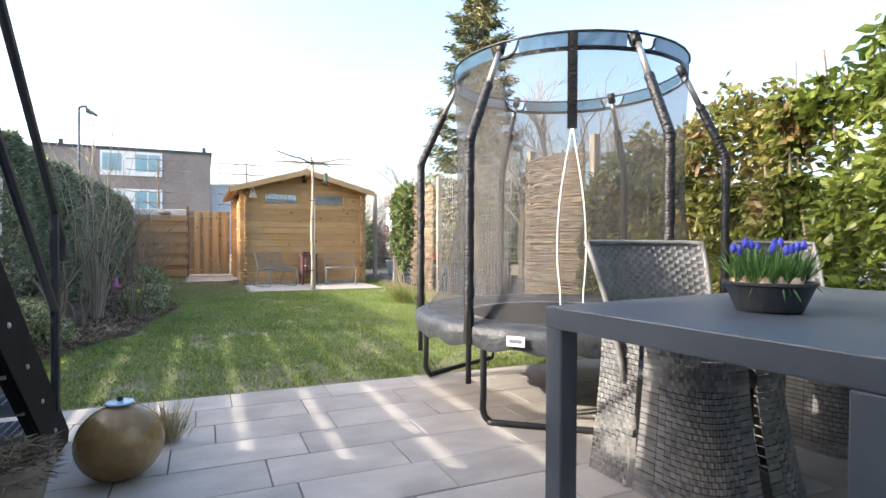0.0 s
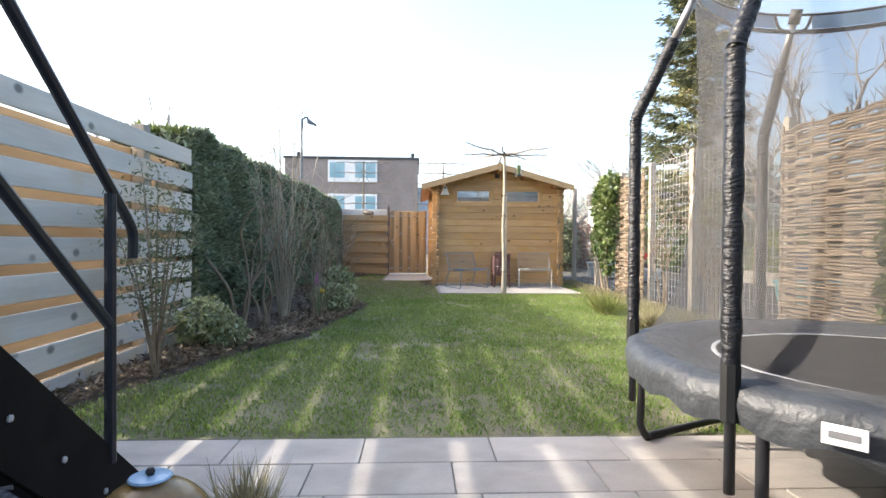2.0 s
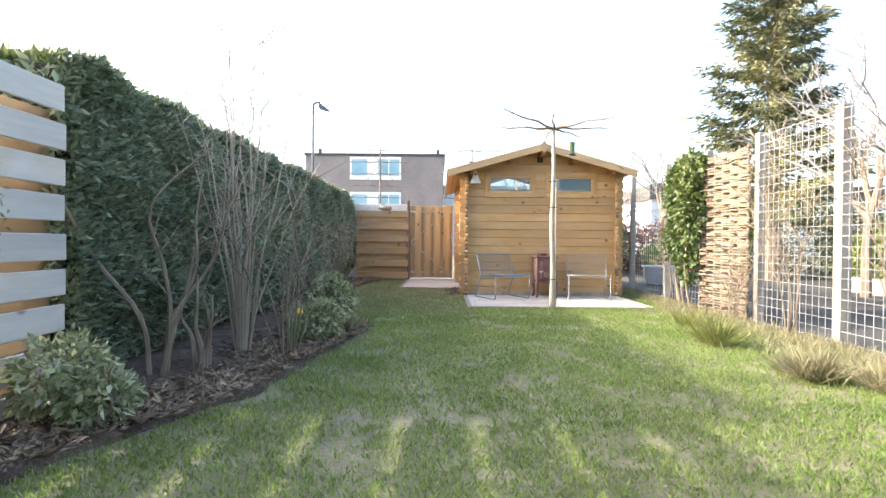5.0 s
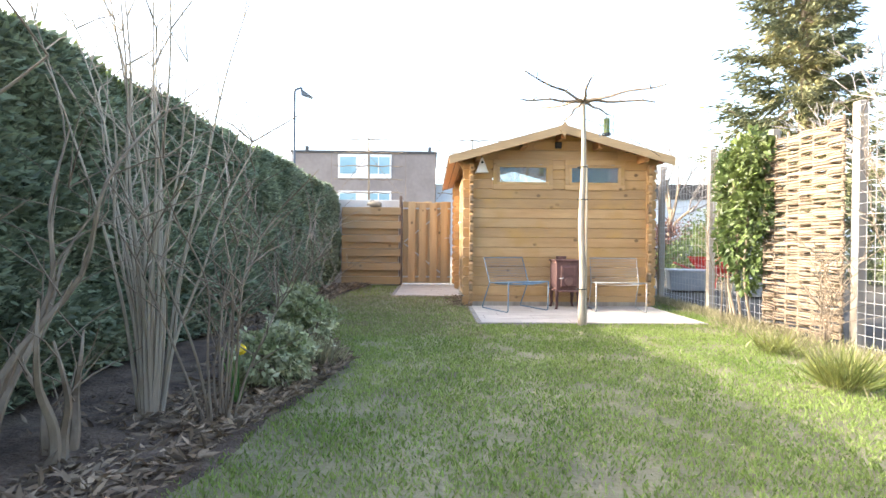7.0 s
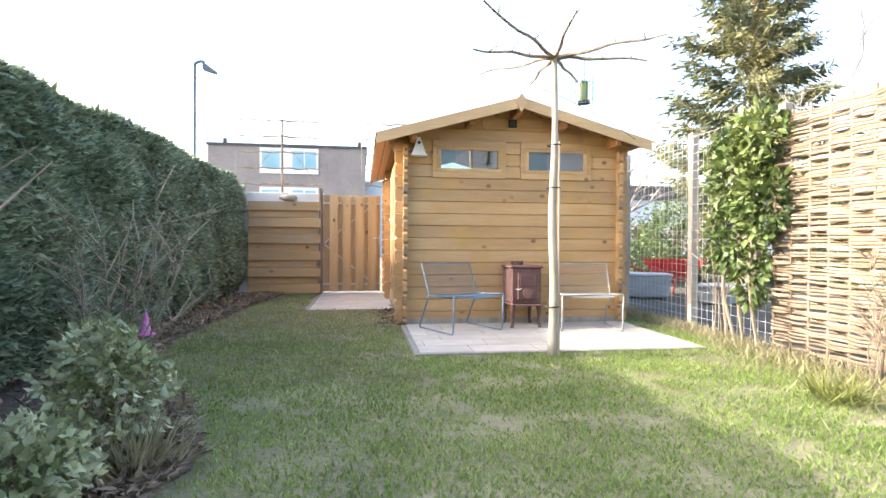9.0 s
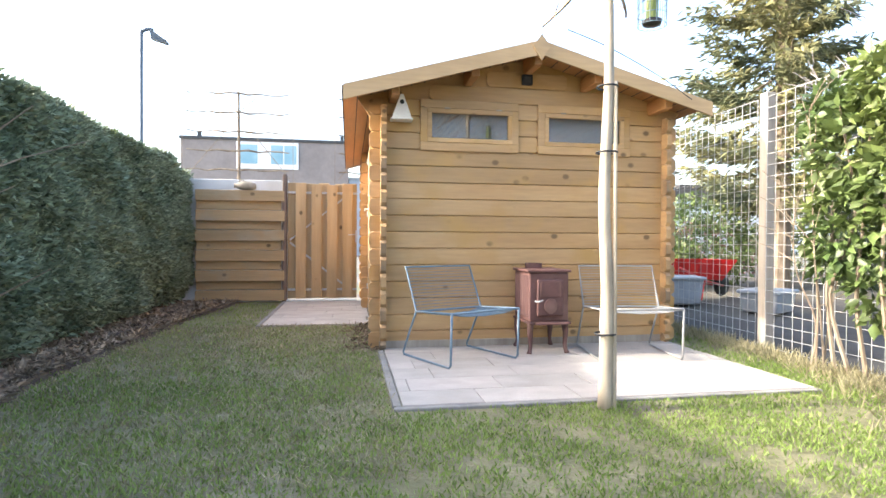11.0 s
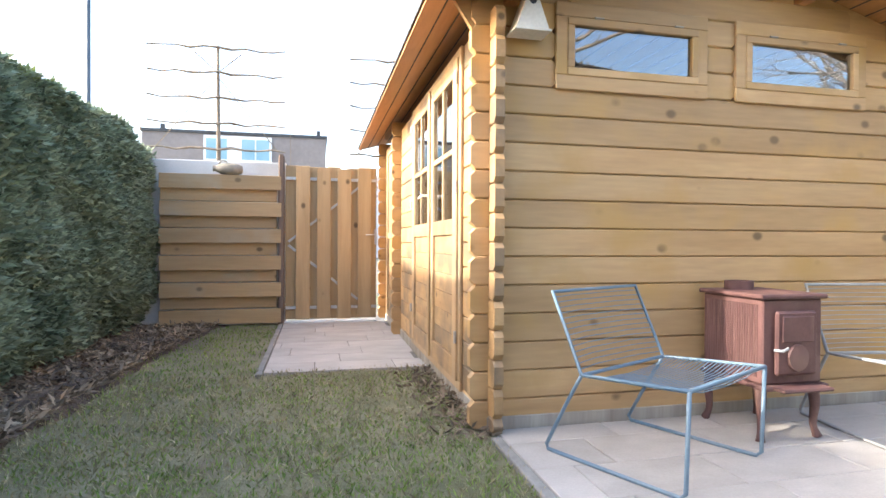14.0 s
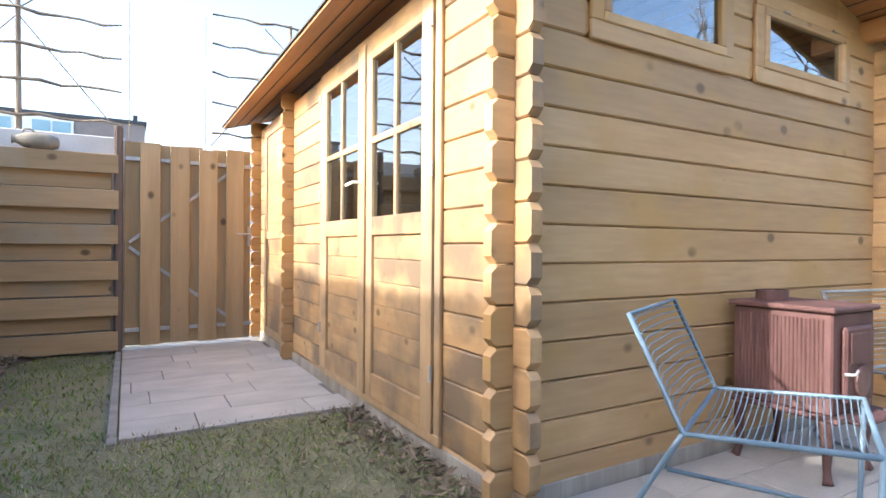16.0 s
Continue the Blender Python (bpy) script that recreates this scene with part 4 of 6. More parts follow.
def at(angle, r, z):
    return (r * math.cos(radians(angle)), r * math.sin(radians(angle)), z)


for a in (30, 90, 150, 207, 268, 330):
    pole = part("pole", tubes([smooth_path([at(a, TR, 0.22), at(a, TR, 1.45), at(a, TR - 0.005, 1.56), at(a, TR - 0.06, 1.68), at(a, TR - 0.27, 2.12)], 4), 0.017]), M_BLACKTUBE, tramp, smooth=True)
    path = smooth_path([at(a, TR, 0.56), at(a, TR, 1.45), at(a, TR - 0.005, 1.56), at(a, TR - 0.06, 1.68), at(a, TR - 0.165, 1.90)], 24)
    rr = [0.028 + 0.0022 * math.sin(1.9 * i) * (1 if i < 20 else 0.25) + 0.0012 * math.sin(5.1 * i) for i in range(len(path))]
    part("foam_sleeve", tubes([path, rr], seg=10), M_BLACKFOAM, pole, "wrinkled black foam sleeve", smooth=True)
    part("top_tube", tubes([[at(a, TR - 0.167, 1.905), at(a, TR - 0.27, 2.12)], 0.0185]), M_ALU, pole, "bare grey tube end", smooth=True)
    part("cap", tubes([[at(a, TR - 0.262, 2.10), at(a, TR - 0.292, 2.165)], 0.028]), M_BLACK, pole, "black plastic cap", smooth=True)
    part("clamp", tubes([[at(a, TR + 0.001, 0.44), at(a, TR + 0.001, 0.61)], 0.03]), M_BLACK, pole)
for a, b in ((207, 266), (150, 90), (330, 390)):
    da = 5 if b > a else -5
    p, q = Vector(at(a + da, TR - 0.02, 0.48)), Vector(at(b - da, TR - 0.02, 0.48))
    c = (p + q) / 2
    pts = [p, p + Vector((0, 0, -0.3)), p + Vector((0, 0, -0.40)), p * 0.985 + (q - p) * 0.03 + Vector((0, 0, -0.448)), p + (q - p) * 0.12 + Vector((0, 0, -0.46))]
    pts2 = [q + (p - q) * 0.12 + Vector((0, 0, -0.46)), q * 0.985 + (p - q) * 0.03 + Vector((0, 0, -0.448)), q + Vector((0, 0, -0.40)), q + Vector((0, 0, -0.3)), q]
    part("leg", tubes([smooth_path(pts + pts2, 5), 0.019]), M_BLACKTUBE, tramp, "U-shaped black tube leg", smooth=True)
part("rim", tubes([[at(10 * k, TR - 0.04, 0.500) for k in range(37)], 0.02], seg=8), M_BLACKTUBE, tramp, smooth=True)
# padded skirt
bm = bmesh.new()
rings = []
for r, z, wv in ((0.74, 0.518, 0), (0.76, 0.542, 0), (0.90, 0.558, 0.004), (0.985, 0.552, 0.004), (1.018, 0.535, 0.006), (1.028, 0.49, 0.009), (1.018, 0.425, 0.016)):
    rings.append([bm.verts.new(((r + wv * 0.4 * math.sin(17 * t) + wv * 0.3 * math.sin(31 * t + r)) * math.cos(t), (r + wv * 0.4 * math.sin(17 * t)) * math.sin(t), z + wv * math.sin(23 * t) * 0.8)) for t in (2 * math.pi * k / 144 for k in range(144))])
for a, b in zip(rings, rings[1:]):
    for k in range(144):
        bm.faces.new((a[k], a[(k + 1) % 144], b[(k + 1) % 144], b[k]))
part("padded_skirt", bm, M_PAD, tramp, "grey vinyl padded edge skirt", smooth=True)
part("jumping_mat", lathe([(0.0, 0.512), (0.79, 0.512), (0.79, 0.518), (0.0, 0.518)], 64), M_MATBLACK, tramp, "black woven jumping mat")
part("white_ring", lathe([(0.66, 0.5185), (0.678, 0.5185), (0.678, 0.521), (0.66, 0.521), (0.66, 0.5185)], 64), M_WHITETRIM, tramp, "white printed ring line")
# net, with a slit doorway seam
bm = bmesh.new()
rings = []
for z, r in ((0.55, 0.94), (0.66, 0.86), (0.8, 0.80), (1.2, 0.755), (1.6, 0.74), (1.9, 0.745), (2.055, 0.755)):
    rings.append([bm.verts.new(((r + 0.012 * math.sin(9 * t + 4 * z)) * math.cos(t), (r + 0.012 * math.sin(9 * t + 4 * z)) * math.sin(t), z)) for t in (2 * math.pi * k / 72 for k in range(72))])
for a, b in zip(rings, rings[1:]):
    for k in range(72):
        bm.faces.new((a[k], a[(k + 1) % 72], b[(k + 1) % 72], b[k]))
part("safety_net", bm, M_NET, tramp, "fine dark grey safety net", smooth=True)


def band(r0, r1, z0, z1, a0=0, a1=360, sag=0.0):
    bm = bmesh.new()
    m = max(4, int((a1 - a0) / 5))
    lo = [bm.verts.new(at(a0 + (a1 - a0) * k / m, r0, z0)) for k in range(m + 1)]
    hi = [bm.verts.new(at(a0 + (a1 - a0) * k / m, r1, z1)) for k in range(m + 1)]
    for k in range(m):
        bm.faces.new((lo[k], lo[k + 1], hi[k + 1], hi[k]))
    r = bmesh.ops.solidify(bm, geom=bm.faces[:], thickness=0.002)
    return bm


for a in (30, 90, 150, 210, 270, 330):
    part("net_band", band(0.752, 0.765, 2.075, 2.15, a + 7, a + 53), M_BLUEBAND, tramp, "blue mesh band on the net rim")
    part("net_hem", band(0.756, 0.758, 2.05, 2.075, a - 30, a + 30), M_BLACKFOAM, tramp, "black hem of the net")
    part("cap_strap", tubes([smooth_path([at(a - 7, 0.76, 2.14), at(a - 5, 0.762, 2.08), at(a, 0.765, 2.062), at(a + 5, 0.762, 2.08), at(a + 7, 0.76, 2.14)], 4), 0.008], seg=6), M_BLACKFOAM, tramp)
part("rim_hoop", tubes([[at(10 * k, 0.768, 2.152) for k in range(37)], 0.007], seg=6), M_BLACKTUBE, tramp, smooth=True)
ZA = 240
part("door_seam", band(0.772, 0.772, 1.62, 2.15, ZA - 2, ZA + 2), M_BLACKFOAM, tramp, "black seam strip above the net door")
for s in (-1, 1):
    pts = [at(ZA + s * 0.3, 0.775, 1.62), at(ZA + s * 4.5, 0.775, 1.25), at(ZA + s * 5.5, 0.80, 0.95), at(ZA + s * 4, 0.85, 0.7), at(ZA + s * 4, 0.94, 0.56)]
    part("door_piping", tubes([smooth_path(pts, 8), 0.0038], seg=6), M_WHITETRIM, tramp, "white piping of the net door", smooth=True)
SA = 224
sign = part("maker_patch", bbox(-0.05, 0.05, -0.003, 0.003, -0.027, 0.027, 0.002, m=pose(*at(SA, 1.045, 0.487), 0, 0, SA + 90)), M_WHITETRIM, tramp, "white rectangular maker patch")
part("patch_mark", bbox(-0.034, 0.034, -0.0045, -0.0032, -0.008, 0.010, 0, m=pose(*at(SA, 1.045, 0.487), 0, 0, SA + 90)), M_PRINT, sign, "plain grey mark")

# ---- table, bowl, chairs ----
table = thing("garden_table", 1.155, 1.70, 0, "anthracite aluminium garden table with square legs", "table", rz=7)
TL, TW, TH = 1.9, 1.06, 0.766
part("tabletop", bbox(0, TL, -TW, 0, TH - 0.078, TH, 0.005, 2), M_TABLE, table)
for x in (0.0, TL - 0.085):
    for y in (-TW, -0.085):
        part("leg", bbox(x + 0.001, x + 0.084, y + 0.001, y + 0.084, 0.0, TH - 0.079, 0.005), M_TABLE, table)
        part("screw", lathe([(0.014, 0), (0.014, 0.012)], 10, pose(x + 0.12, y + 0.04, TH - 0.091)), M_BLACK, table)

bowl = thing("flower_bowl", 1.79, 1.285, TH, "dark plastic bowl of blue grape hyacinths on the table", "flower bowl")
bowl.matrix_basis = bowl.matrix_basis @ Matrix.Scale(0.92, 4)
part("bowl", lathe([(0.0, 0.002), (0.105, 0.0), (0.115, 0.01), (0.15, 0.098), (0.158, 0.102), (0.158, 0.112), (0.146, 0.112), (0.13, 0.085), (0.0, 0.085)], 40), M_BOWL, bowl)
for k in range(16):
    a, r = 2.4 * k, 0.03 * math.sqrt(k)
    part("bulb", lathe([(0.0, 0.083), (0.019, 0.096), (0.021, 0.108), (0.010, 0.128), (0.0, 0.133)], 10, pose(min(r, 0.115) * math.cos(a), min(r, 0.115) * math.sin(a), 0)), M_BULB, bowl, smooth=True)
n = 420
a, r = rng.uniform(0, 6.28, n), 0.115 * np.sqrt(rng.uniform(0, 1, n))
P = np.stack([r * np.cos(a), r * np.sin(a), np.full(n, 0.10)], 1)
D = np.stack([np.cos(a) * r * 3 + rng.normal(0, 0.3, n), np.sin(a) * r * 3 + rng.normal(0, 0.3, n), np.ones(n)], 1)
cards("foliage", P, D, 0.125, 0.006, M_LEAFGREEN, bowl, fold=0.3)
n = 12
a = rng.uniform(0, 6.28, n)
P = np.stack([0.125 * np.cos(a), 0.125 * np.sin(a), np.full(n, 0.118)], 1)
D = np.stack([np.cos(a), np.sin(a), -rng.uniform(0.3, 1.4, n)], 1)
cards("drooping_foliage", P, D, 0.07, 0.009, M_LEAFGREEN, bowl, fold=0.2)
for k in range(15):
    a, r = 2.1 * k + 0.4, 0.035 + 0.007 * k
    x, y, h = r * math.cos(a), r * math.sin(a), 0.215 + 0.028 * ((k * 7) % 5) / 4
    part("stem", tubes([[(x * 0.7, y * 0.7, 0.11), (x, y, h)], 0.0022], seg=5), M_LEAFGREEN, bowl)
    part("flower_head", lathe([(0.0, 0), (0.009, 0.006), (0.011, 0.018), (0.008, 0.033), (0.0, 0.042)], 9, pose(x, y, h - 0.008)), M_BLUEFLOWER, bowl, "blue flower spike", smooth=True)


def weave(surface, nu, nv, thick, parent, name, label):
    """Woven wicker: bands that pass over and under, on a surface of (u, v)."""
    bm = bmesh.new()
    for j in range(nv):
        for i in range(nu):
            over = (i + j) % 2
            u0, u1 = (i + 0.03) / nu, (i + 0.97) / nu
            v0, v1 = (j + 0.07) / nv, (j + 0.93) / nv
            um, q = (u0 + u1) / 2, []
            for u, v, d in ((u0, v0, 0), (um, v0, 1), (u1, v0, 0), (u1, v1, 0), (um, v1, 1), (u0, v1, 0)):
                p, nrm = surface(u, v)
                q.append(bm.verts.new(p + nrm * thick * (1 if over else -0.4) * (d * 0.9 + 0.1)))
            bm.faces.new((q[0], q[1], q[4], q[5]))
            bm.faces.new((q[1], q[2], q[3], q[4]))
    return part(name, bm, M_WICKER, parent, label)


def on(path_fn):
    def s(u, v):
        p = Vector(path_fn(u, v))
        du, dv = Vector(path_fn(u + 0.01, v)) - p, Vector(path_fn(u, v + 0.01)) - p
        return p, du.cross(dv).normalized()
    return s


def wicker_chair():
    c = thing("wicker_chair", 1.90, 1.70, 0, "grey woven wicker dining armchair tucked under the table", "chair", group="chairs at the table", rz=3)

    def back(u, v):
        x = (u - 0.5) * (0.54 + 0.19 * v)
        return (x, 0.22 + 0.10 * v * v + 0.03 * v - 0.10 * (2 * (u - 0.5)) ** 2, 0.42 + 0.58 * v)

    def bow(c):
        return math.copysign(abs(c) ** 0.4, c)

    def shell(u, v):
        a = radians(180 + 180 * u)
        f = 0.93 + 0.26 * max(0.0, 1 - v) ** 1.8
        return (0.275 * f * bow(math.cos(a)), 0.05 + 0.33 * f * bow(math.sin(a)), 0.01 + 0.66 * v)

    def side(s):
        return lambda u, v: (s * 0.275 * (0.93 + 0.26 * max(0.0, 1 - v) ** 1.8), 0.05 + 0.22 * u, 0.01 + 0.66 * v)
    weave(on(back), 26, 34, 0.006, c, "backrest", "woven curved backrest")
    core = bmesh.new()
    m = 12
    g = [[core.verts.new(Vector(back(i / m, j / m)) + Vector((0, 0.012, 0))) for i in range(m + 1)] for j in range(m + 1)]
    for j in range(m):
        for i in range(m):
            core.faces.new((g[j][i], g[j][i + 1], g[j + 1][i + 1], g[j + 1][i]))
    bmesh.ops.solidify(core, geom=core.faces[:], thickness=0.02)
    part("back_frame", core, M_WICKER, c)
    part("back_edge", tubes([[back(u, v) for u, v in [(0, k / 8) for k in range(9)] + [(k / 8, 1) for k in range(1, 9)] + [(1, 1 - k / 8) for k in range(1, 9)]], 0.013]), M_WICKER, c, smooth=True)
    weave(on(shell), 44, 30, 0.006, c, "skirt", "woven wicker skirt")
    for s in (-1, 1):
        weave(on(side(s)), 12, 30, 0.006, c, "side", "woven wicker side")
    part("seat", lathe([(0.0, 0.43), (0.235, 0.43), (0.245, 0.45), (0.235, 0.47), (0.0, 0.475)], 24), M_WICKER, c)
    lin = lathe([(0.225, 0.012), (0.225, 0.42)], 32)
    part("lining", lin, M_BLACK, c, "dark inner frame")
    return c


chair = wicker_chair()
copy_thing(chair, pose(2.98, 1.84, 0, 0, 0, 4))

# ---- shed terrace: wire chairs, stove ----


def wire_chair(x, y, rz, material, label):
    c = thing("wire_lounge_chair", x, y, 0.012, label, "chair", group="wire lounge chairs", rz=rz)
    R = 0.009
    hw, sz, sf, sb, bt = 0.33, 0.405, -0.35, 0.12, 0.72
    for s in (-1, 1):
        x = s * hw
        part("leg_loop", tubes([smooth_path([(x, sb + 0.0, sz - 0.03), (x, sb + 0.08, sz - 0.17), (x, sb + 0.19, 0.03)], 3) + [(x, sb + 0.18, 0.009), (x, sf + 0.03, 0.009)] + [(x, sf + 0.01, 0.03), (x, sf + 0.0, sz)], R]), material, c, smooth=True)
    part("side_rail", tubes([[(-hw, sf, sz)] + [(-hw, sb, sz - 0.03), (-hw, sb + 0.16, bt), (hw, sb + 0.16, bt), (hw, sb, sz - 0.03), (hw, sf, sz), (-hw, sf, sz)], R]), material, c, smooth=True)
    part("cross_bar", tubes([[(-hw, sb, sz - 0.03), (hw, sb, sz - 0.03)], R]), material, c)
    for k in range(1, 24):
        yv = sf + (sb - sf) * k / 24
        zz = sz - 0.03 * k / 24
        part("seat_wire", tubes([[(-hw, yv, zz), (-hw * 0.6, yv, zz - 0.028), (0, yv, zz - 0.036), (hw * 0.6, yv, zz - 0.028), (hw, yv, zz)], 0.0026], seg=5), material, c)
    for k in range(1, 15):
        f = k / 15
        yv, zz = sb + 0.16 * f, sz - 0.03 + (bt - sz + 0.03) * f
        part("back_wire", tubes([[(-hw, yv, zz), (-hw * 0.5, yv + 0.028, zz), (hw * 0.5, yv + 0.028, zz), (hw, yv, zz)], 0.0026], seg=5), material, c)
    return c


wire_chair(1.455, 12.62, 26, M_CHAIRBLUE, "blue-grey steel wire lounge chair on the terrace")
wire_chair(2.90, 12.60, -8, M_CHAIRPALE, "pale grey steel wire lounge chair by the stove")

stove = thing("iron_stove", 2.22, 12.82, 0.012, "red-brown cast iron wood stove on bowed legs", "stove")
body = part("body", bbox(-0.17, 0.17, -0.24, 0.24, 0.24, 0.60, 0.008), M_RUST, stove)
for s in (-1, 1):
    for k in range(22):
        y = -0.2 + 0.4 * k / 21
        part("rib", tubes([[(s * 0.171, y, 0.27), (s * 0.171, y, 0.575)], 0.005], seg=5), M_RUST, body)
part("top_plate", bbox(-0.19, 0.19, -0.26, 0.26, 0.60, 0.62, 0.006), M_RUST, stove)
part("base_plate", bbox(-0.185, 0.185, -0.28, 0.25, 0.22, 0.24, 0.006), M_RUST, stove)
part("ash_lip", bbox(-0.14, 0.14, -0.36, -0.26, 0.225, 0.24, 0.006), M_RUST, stove)
part("flue_collar", lathe([(0.0, 0.62), (0.075, 0.62), (0.075, 0.66), (0.06, 0.66), (0.06, 0.63), (0.0, 0.63)], 24, pose(-0.03, 0.13, 0)), M_RUST, stove)
door = part("stove_door", bbox(-0.11, 0.12, -0.268, -0.24, 0.28, 0.55, 0.01), M_RUST, stove, "stove door with round air vent")
part("door_panel", bbox(-0.085, 0.095, -0.276, -0.268, 0.42, 0.53, 0.004), M_RUST, door)
part("air_vent", lathe([(0.0, 0), (0.058, 0), (0.055, 0.014), (0.02, 0.02), (0.0, 0.02)], 20, pose(0.005, -0.268, 0.355, 90)), M_RUST, door)
part("latch", tubes([[(-0.13, -0.27, 0.39), (-0.10, -0.30, 0.39), (-0.07, -0.295, 0.40)], 0.006]), M_GALV, door, "bright metal latch")
for sx in (-1, 1):
    for sy in (-1, 1):
        part("leg", tubes([smooth_path([(sx * 0.15, sy * 0.20, 0.225), (sx * 0.155, sy * 0.215, 0.15), (sx * 0.15, sy * 0.21, 0.06), (sx * 0.165, sy * 0.225, 0.0)], 4), [0.03, 0.03, 0.028, 0.027, 0.025, 0.023, 0.021, 0.019, 0.018, 0.017, 0.018, 0.02, 0.024]], seg=8), M_RUST, stove, smooth=True)

for ob in stove.children:
    ob.matrix_basis = Matrix.Diagonal((1.0, 0.84, 1.13, 1.0)) @ ob.matrix_basis

# ---- trained roof tree, feeder ----
tree = thing("roof_trained_tree", 2.02, 11.2, 0, "young bare plane tree with branches trained flat", "tree")
part("trunk", tubes([smooth_path([(0, 0, -0.05), (0.012, 0, 0.6), (-0.008, 0.01, 1.2), (0.01, 0, 1.9), (0.0, 0, 2.62)], 6), [0.042 - 0.0008 * k for k in range(25)]], seg=12), M_PALEBARK, tree, smooth=True)
part("bamboo_stake", tubes([[(0.045, -0.03, -0.05), (0.04, -0.02, 1.85)], 0.012]), M_PALEBARK, tree, "bamboo stake tied to the trunk")
for z in (0.42, 1.45, 1.82):
    part("tie", tubes([[(0.058 * math.cos(t), 0.058 * math.sin(t), z) for t in (k * 0.5236 for k in range(13))], 0.006], seg=5), M_BLACK, tree, "black rubber tie")
for k in range(8):
    a = radians(45 * k + 12 * ((k * 5) % 3 - 1))
    ln_ = 0.78 + 0.13 * ((k * 7) % 4)
    pts = [(0, 0, 2.56 + 0.004 * k)] + [(math.cos(a) * ln_ * f + 0.012 * math.sin(9 * f + k), math.sin(a) * ln_ * f, 2.58 + 0.07 * f * (1 if k % 2 else -0.4) + 0.012 * math.sin(11 * f + 2 * k)) for f in (0.15, 0.35, 0.55, 0.8, 1.0)]
    limb = part("branch", tubes([smooth_path(pts, 3), [0.019 - 0.0008 * i for i in range(16)]], seg=6), M_BARK, tree)
    for f in (2, 3, 4):
        b = Vector(pts[f])
        part("twig", tubes([[b, b + Vector((random.uniform(-0.1, 0.1), random.uniform(-0.1, 0.1), random.uniform(0.02, 0.09)))], [0.007, 0.003]], seg=5), M_BARK, limb)
feeder = thing("bird_feeder", 2.29, 11.2, 2.185, "hanging wire cage bird feeder with a green inner tube", "bird feeder")
part("tube", lathe([(0.0, 0.03), (0.035, 0.03), (0.035, 0.2), (0.0, 0.2)], 16), M_IVY, feeder, "green seed tube")
part("tray", lathe([(0.0, 0.0), (0.05, 0.005), (0.055, 0.03), (0.0, 0.03)], 20), M_BLACK, feeder, smooth=True)
bm = bmesh.new()
for k in range(14):
    a = 2 * math.pi * k / 14
    tube(bm, [(0.08 * math.cos(a), 0.08 * math.sin(a), z) for z in (0.0, 0.24)], 0.0018, 4)
for z in (0.0, 0.06, 0.12, 0.18, 0.24):
    tube(bm, [(0.08 * math.cos(k * 0.3142), 0.08 * math.sin(k * 0.3142), z) for k in range(21)], 0.0018, 4)
part("cage", bm, M_CHAIRBLUE, feeder, "blue-grey wire cage")
part("hanger", tubes([[(0, 0, 0.2), (0, 0, 0.45)], 0.003], seg=5), M_BLACK, feeder)

# ---- right boundary: posts, wire grids, woven panels ----
RXF = 4.2


def fence_post(y, h=2.28, w=0.09, x=RXF):
    p = thing("fence_post", x, y, 0, "weathered square timber fence post", "post", group="fence posts")
    part("post", bbox(-w / 2 + 0.05, w / 2 + 0.05, -w / 2, w / 2, -0.1, h, 0.006), M_POST, p)


def wire_panel(y0, y1, h=2.2, x=RXF):
    p = thing("wire_mesh_panel", x, y0, 0, "pale galvanised square wire mesh fence panel", "fence panel", group="wire mesh panels")
    ny, nz = round((y1 - y0) / 0.1), round(h / 0.1)
    up = mesh_of("wire", bbox(-0.002, 0.002, -0.002, 0.002, 0.03, h + 0.03, 0), M_GALV)
    level = mesh_of("wire", bbox(0.0025, 0.0065, 0, y1 - y0, -0.002, 0.002, 0), M_GALV)
    for k in range(ny + 1):
        piece("wire", up, p, pose(0, (y1 - y0) * k / ny, 0))
    for k in range(nz + 1):
        piece("wire", level, p, pose(0, 0, 0.03 + h * k / nz))


def rod_mesh(length, phase):
    pts = []
    m = 30
    for i in range(m + 1):
        t = i / m
        pts.append((0.032 * math.sin(phase + math.pi * t * 6), length * t, 0.004 * math.sin(7 * t + phase)))
    return mesh_of("rod", tubes([pts, [0.0155 - 0.005 * i / m for i in range(m + 1)]], seg=5), M_WILLOW, True)


def woven_panel(y0, y1, h=2.12, x=RXF - 0.06):
    p = thing("woven_willow_panel", x, y0, 0, "woven willow hurdle fence panel", "fence panel", group="willow panels")
    for k in range(7):
        y = (y1 - y0) * (k + 0.5 - 0.5) / 6
        part("stake", tubes([[(0, y, -0.02), (0, y, h + 0.05)], 0.013], seg=6), M_WILLOW, p)
    meshes = [rod_mesh(y1 - y0 + 0.05, 0.0), rod_mesh(y1 - y0 + 0.05, math.pi)]
    z, k = 0.05, 0
    while z < h:
        flip = 180 if k % 3 == 0 else 0
        m = pose(0, -0.02, z, random.uniform(-0.7, 0.7), 0, 0)
        if flip:
            m = pose(0, y1 - y0 + 0.02, z, random.uniform(-0.7, 0.7), 0, 180)
        piece("rod", meshes[(k // 3) % 2], p, m)
        z += random.uniform(0.021, 0.029)
        k += 1


for y in (5.25, 6.62, 8.55, 9.92, 11.2, 12.62, 14.3):
    fence_post(y, w=0.11 if y == 8.55 else 0.09)
for y0, y1 in ((6.68, 8.5), (8.6, 9.86), (11.26, 12.56), (12.68, 14.25)):
    wire_panel(y0, y1)
woven_panel(9.98, 11.18)
woven_panel(5.32, 6.56)


